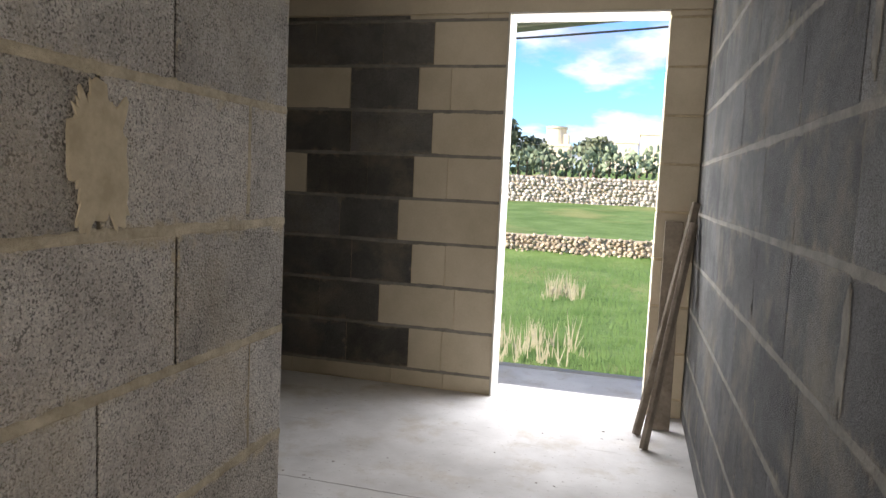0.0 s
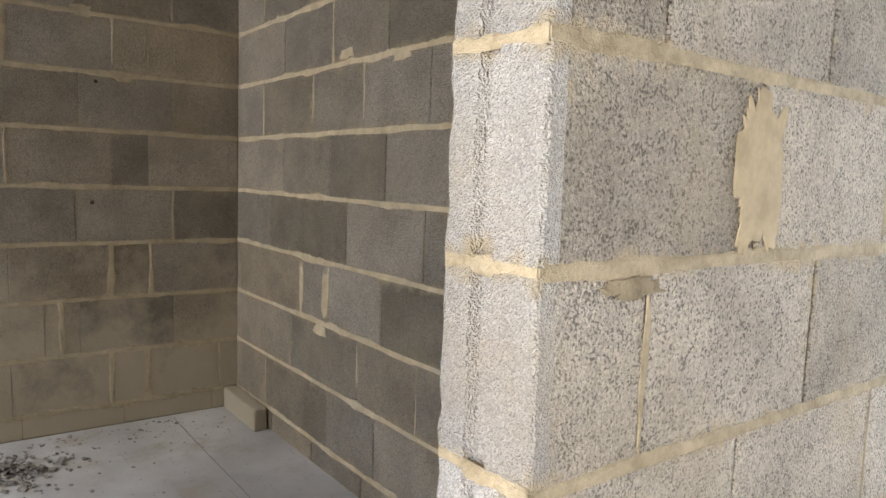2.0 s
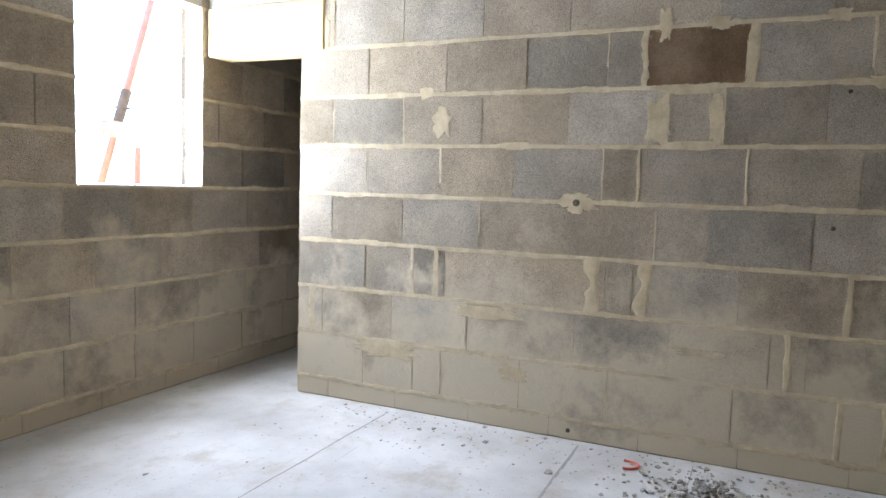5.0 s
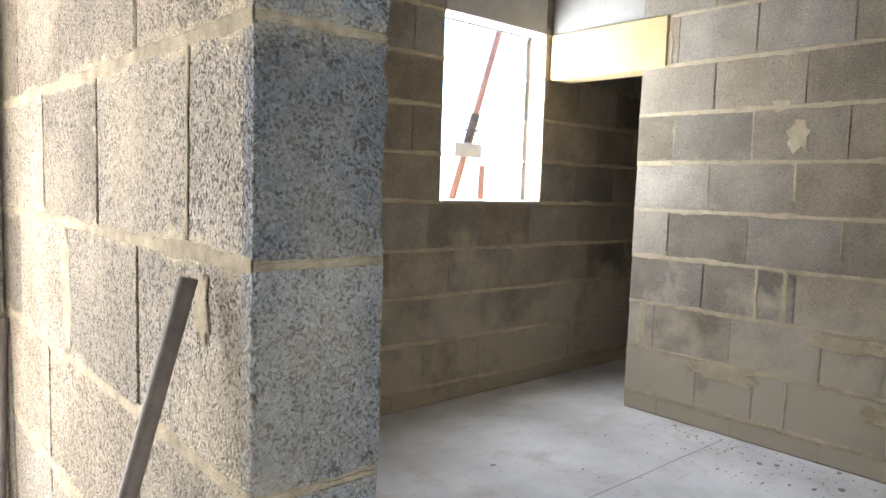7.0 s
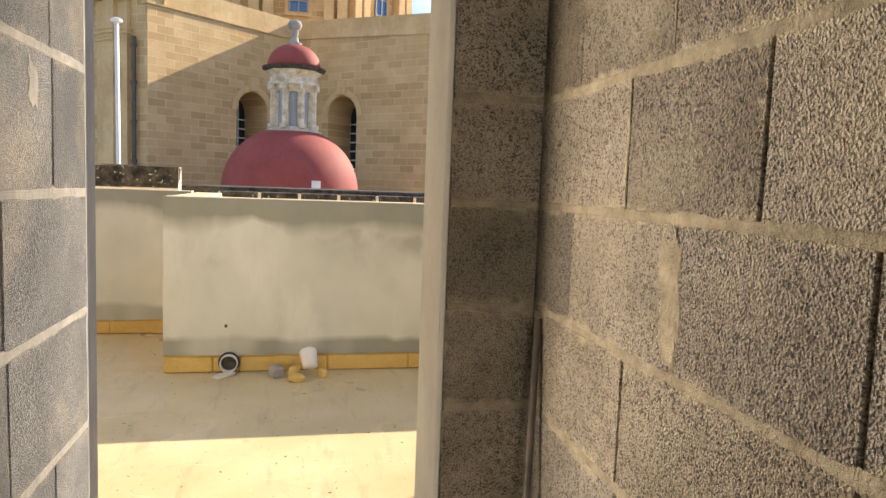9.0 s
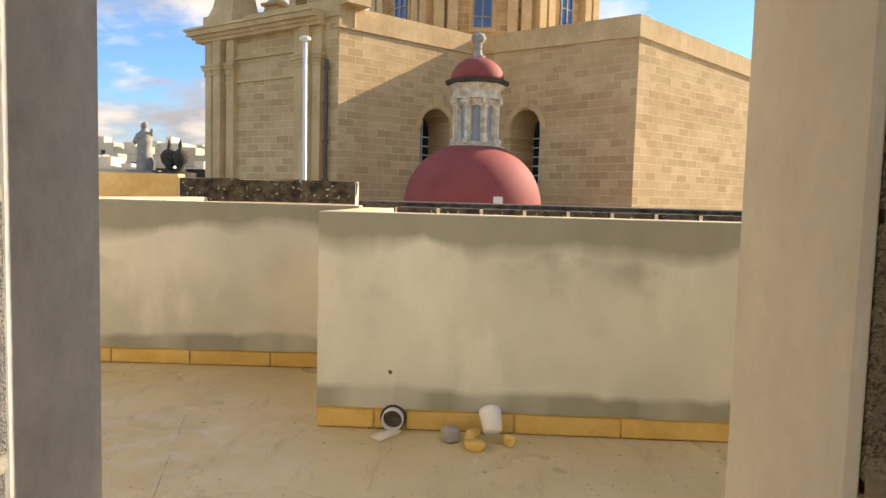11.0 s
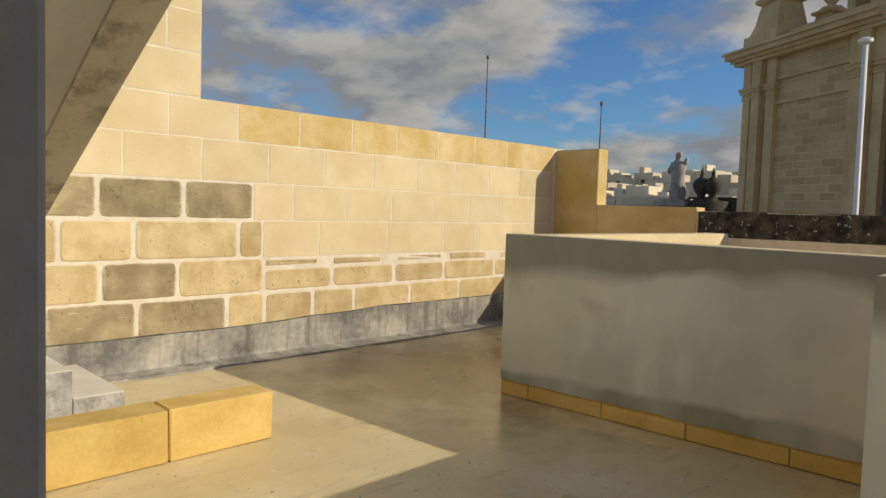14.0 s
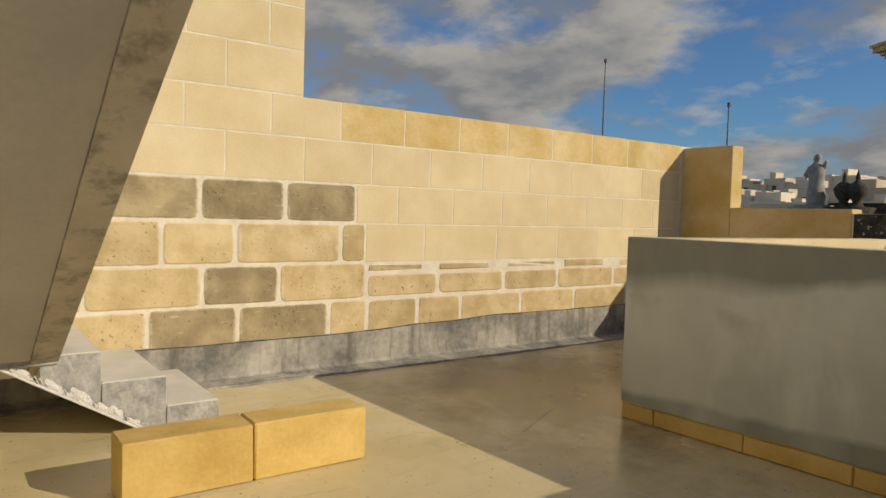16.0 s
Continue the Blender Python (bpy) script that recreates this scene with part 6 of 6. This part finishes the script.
    ab = (Vector((*B, 0)) - Vector((*A, 0))).normalized()
    for s0, s1, top in ((0.0, 0.35, 8.25), (0.35, 0.62, 8.02), (0.62, 0.95, 7.85)):
        p, q = Vector((*A, 0)) + ab * s0, Vector((*A, 0)) + ab * s1
        o = Vector((ab.y, -ab.x, 0)) * 0.5
        bm = add_prism(bmesh.new(), [p[:2], q[:2], (q + o)[:2], (p + o)[:2]], 7.57, top)
        bmesh.ops.recalc_face_normals(bm, faces=bm.faces)
        part("stepped_coping", local(bm), CHURCH_PLAIN, holder)
    along(0.3, 2.45, 0.6, 7.0, 12.0, "bell_storey", ASHLAR, back=1.6)
    along(3.2, 3.55, 0.6, 7.0, 12.0, "bell_storey", ASHLAR, back=1.6)
    # dark slab in the bell opening, coloured for the shade inside it
    along(2.45, 3.2, 0.1, 7.0, 12.0, "bell_opening", GLASS_DARK, back=1.9)
    along(2.45, 2.55, 0.66, 7.0, 12.0, "opening_frame", back=1.6)
    along(0.3, 1.1, 0.75, 7.0, 12.0, "bell_pilaster", back=1.6)
    # octagonal drum with pilasters and blue windows
    cx, cy, r = 0.13, -39.24, 5.89
    ring = [(cx + r * math.cos(radians(22.5 + 45 * i)), cy + r * math.sin(radians(22.5 + 45 * i))) for i in range(8)]
    part("drum", local(add_prism(bmesh.new(), ring, 5.0, 16.0)), ASHLAR, holder)
    for i in range(8):
        a, b = Vector((*ring[i], 0)), Vector((*ring[(i + 1) % 8], 0))
        if (a + b).y / 2 < cy:
            continue
        e2 = (b - a).normalized()
        out = Vector((e2.y, -e2.x, 0))
        mid = (a + b) / 2
        for s in (-1.98, -1.36, 1.36, 1.98):
            p = mid + e2 * s
            bm = add_prism(bmesh.new(), [(p - e2 * 0.23)[:2], (p - e2 * 0.23 + out * 0.45)[:2], (p + e2 * 0.23 + out * 0.45)[:2], (p + e2 * 0.23)[:2]], 5.0, 15.0)
            bmesh.ops.recalc_face_normals(bm, faces=bm.faces)
            part("drum_pilaster", local(bm), CHURCH_PLAIN, holder)
        for w, d, lo, hi, mt, nm in ((0.62, 0.12, 8.75, 13.0, CHURCH_PLAIN, "window_surround"), (0.44, 0.16, 8.95, 12.6, GLASS_BLUE, "drum_window")):
            bm = add_prism(bmesh.new(), [(mid - e2 * w)[:2], (mid - e2 * w + out * d)[:2], (mid + e2 * w + out * d)[:2], (mid + e2 * w)[:2]], lo, hi)
            bmesh.ops.recalc_face_normals(bm, faces=bm.faces)
            win = part(nm, local(bm), mt, holder)
        bars = bmesh.new()
        for s in (-0.41, 0.0, 0.41):
            add_rod(bars, mid + e2 * s + out * 0.2 + Vector((0, 0, 8.95)), mid + e2 * s + out * 0.2 + Vector((0, 0, 12.6)), 0.04, sides=6)
        for zb in (9.4, 10.2, 11.0, 11.8):
            add_rod(bars, mid - e2 * 0.44 + out * 0.2 + Vector((0, 0, zb)), mid + e2 * 0.44 + out * 0.2 + Vector((0, 0, zb)), 0.04, sides=6)
        part("glazing_grid", local(bars), GLASS_MILK, holder)
    return holder


church()


def chapel_dome():
    holder = tagged(new("chapel_dome", None), "red painted chapel dome with a flaking white lantern", "dome")
    cx, cy = 0.20, -22.0
    holder.location = (cx, cy, G0)
    lift = -G0
    prof = [(2.05, 0.0), (2.05, lift + 0.94)] + [(2.05 * math.cos(t), lift + 0.94 + 2.05 * math.sin(t)) for t in [math.radians(a) for a in range(6, 67, 6)]]
    prof = [(r, z if z < lift + 0.95 else lift + 0.94 + (z - lift - 0.94) * 0.92) for r, z in prof]
    part("shell", add_lathe(bmesh.new(), prof, steps=48), DOME_RED, holder, smooth=True)
    z = lift + 2.62
    part("lantern_base", add_lathe(bmesh.new(), ((0.82, -0.05), (0.84, 0.08), (0.76, 0.10), (0.72, 0.18), (0.54, 0.2)), (-0.05, 0, z), 8), LANTERN, holder)
    part("lantern_core", add_lathe(bmesh.new(), ((0.55, 0.15), (0.55, 1.75)), (-0.05, 0, z), 8), GLASS_MILK, holder, "milky glass lights of the lantern")
    for i in range(8):
        t = math.radians(22.5 + 45 * i)
        turn = Matrix.Translation((-0.05, 0, z)) @ Matrix.Rotation(t, 4, "Z")
        bm = box(0.50, -0.085, 0.16, 0.66, 0.085, 1.42, 0.01)
        add_box(bm, 0.62, -0.05, 0.20, 0.72, 0.05, 1.30, 0.01)
        add_box(bm, 0.62, -0.10, 0.14, 0.78, 0.10, 0.26, 0.01)
        add_box(bm, 0.62, -0.11, 1.28, 0.79, 0.11, 1.44, 0.01)
        bm.transform(turn)
        part("lantern_pier", bm, LANTERN, holder)
        # arched head between two piers
        bm = bmesh.new()
        turn = Matrix.Translation((-0.05, 0, z)) @ Matrix.Rotation(t + math.radians(22.5), 4, "Z")
        arc = [(0.19 * math.cos(a), 1.04 + 0.19 * math.sin(a)) for a in [math.pi * k / 8 for k in range(9)]]
        for (y0, z0), (y1, z1) in zip(arc, arc[1:]):
            quad = [(0.60, y0, z0), (0.60, y0, 1.44), (0.60, y1, 1.44), (0.60, y1, z1)]
            front = [bm.verts.new(turn @ Vector(v)) for v in quad]
            rear = [bm.verts.new(turn @ Vector((0.545, *v[1:]))) for v in quad]
            bm.faces.new(front)
            for k in range(4):
                bm.faces.new((front[k], front[(k + 1) % 4], rear[(k + 1) % 4], rear[k]))
        bmesh.ops.recalc_face_normals(bm, faces=bm.faces)
        part("lantern_arch", bm, LANTERN, holder)
    part("lantern_entablature", add_lathe(bmesh.new(), ((0.55, 1.40), (0.76, 1.42), (0.76, 1.52), (0.70, 1.55), (0.70, 1.70), (0.82, 1.80), (0.86, 1.86), (0.5, 1.9)), (-0.05, 0, z), 8), LANTERN, holder)
    part("lantern_cornice", add_lathe(bmesh.new(), ((0.84, 1.84), (0.93, 1.88), (0.95, 1.95), (0.7, 1.98)), (-0.05, 0, z), 32), BLACK_STONE_SHADE, holder)
    part("lantern_cap", add_lathe(bmesh.new(), [(0.80 * math.cos(math.radians(a)) ** 0.85, 1.955 + 0.70 * math.sin(math.radians(a))) for a in range(0, 80, 8)], (-0.05, 0, z), 32), DOME_RED, holder, smooth=True)
    part("finial", add_lathe(bmesh.new(), ((0.20, 2.62), (0.21, 2.70), (0.13, 2.76), (0.09, 2.95), (0.13, 3.02), (0.08, 3.06), (0.17, 3.12), (0.22, 3.23), (0.17, 3.35), (0.04, 3.40)), (-0.05, 0, z), 16), STATUE, holder, smooth=True)
    part("white_hatch", box(-0.85, 1.72, lift + 0.75, -0.60, 1.98, lift + 1.22, 0.01), WHITE, holder, "small white hatch on the dome")
    return holder


chapel_dome()

mast = tagged(part("vent_mast", add_rod(bmesh.new(), (0, 0, 0), (0.05, 0, 6.7), 0.038, sides=14), WHITE, smooth=True), "white metal vent pipe standing behind the old wall", "pipe")
mast.location = (3.08, -13.53, -2.8)
part("cap", add_lathe(bmesh.new(), ((0.038, 6.67), (0.10, 6.69), (0.10, 6.735), (0.05, 6.76)), (0.05, 0, 0)), WHITE, mast)
for x, y, z0, h, label in ((34.2, -40, -2.8, 15.1, "tall thin lattice antenna above the town"), (24.5, -40, -2.8, 11.0, "thin antenna pole above the town")):
    ob = tagged(part("antenna", add_rod(bmesh.new(), (0, 0, 0), (0, 0, h), 0.09, 0.03, sides=6), RUST), label, "antenna")
    ob.location = (x, y, z0)
    part("tip", add_rod(bmesh.new(), (0, 0, h - 0.25), (0, 0, h), 0.10, 0.10, 6), RUST, ob)


def statue():
    """A robed stone figure as one plain weathered shape on its pedestal."""
    ped = tagged(part("pedestal", add_box(box(-0.75, -0.75, 0, 0.75, 0.75, 5.0), -0.95, -0.95, 4.6, 0.95, 0.95, 4.85), STATUE), "dark stone pedestal of the roof statue", "pedestal")
    ped.location = (19.15, -40, -2.8)
    bm = bmesh.new()
    add_lathe(bm, ((0.62, 0), (0.66, 0.4), (0.50, 1.1), (0.58, 1.6), (0.62, 1.95), (0.30, 2.2), (0.22, 2.25), (0.28, 2.4), (0.26, 2.6), (0.10, 2.72)), steps=14)
    add_rod(bm, (0.45, 0, 1.95), (0.80, 0.1, 1.5), 0.20, 0.16, 8)
    add_rod(bm, (-0.45, 0, 1.95), (-0.75, 0.1, 2.35), 0.18, 0.12, 8)
    for v in bm.verts:
        v.co += v.co.normalized() * 0.10 * noise.noise(v.co * 2.1)
    ob = tagged(part("statue", bm, STATUE, smooth=True), "weathered grey stone statue on a roof pedestal", "statue")
    ob.location, ob.scale = (19.15, -40, 2.2), (0.72, 0.72, 1.0)


statue()
for i, x in enumerate((17.8, 17.15)):
    ob = tagged(part("roof_urn", add_lathe(bmesh.new(), ((0.9, -4.5), (0.9, 0.0), (0.35, 0.05), (0.2, 0.3), (0.42, 0.6), (0.5, 0.95), (0.34, 1.2), (0.12, 1.35), (0.10, 1.6), (0.02, 1.9)), steps=16), BLACK_STONE_SHADE, smooth=True), "dark stone urn on a roof pier", "urn", "roof urns")
    ob.location = (x, -40.2, 2.1)
solid("roof_far", (13.0, -44, -2.8, 18.8, -40.6, 2.35), BLACK_STONE_SHADE, "dark weathered roof parapet below the urns", 0.05)

# leaning rusty props outside the window
for a, b, r in (((-3.28, -3.3, 0.0), (-4.16, -3.3, 2.6), 0.024), ((-3.98, -3.35, 0.0), (-4.03, -3.35, 1.46), 0.022)):
    prop = pole("steel_prop", "red rusty steel prop standing outside the window", "prop", a, b, r, RED_RUST)
    d = Vector(b) - Vector(a)
    part("sleeve", add_rod(bmesh.new(), d * 0.62, d * 0.70, r * 1.35, sides=14), RUST, prop, "grey threaded sleeve")
    if d.z > 2:
        part("pin", add_rod(bmesh.new(), d * 0.66 - Vector((0.02, 0.09, 0)), d * 0.66 + Vector((0.02, 0.09, -0.02)), 0.008), RUST, prop)
        p = d * 0.60
        part("clamp_plate", box(p.x - 0.13, p.y + 0.026, p.z - 0.05, p.x + 0.13, p.y + 0.034, p.z + 0.05, 0.002), JAMB, prop, "grey steel clamp plate")
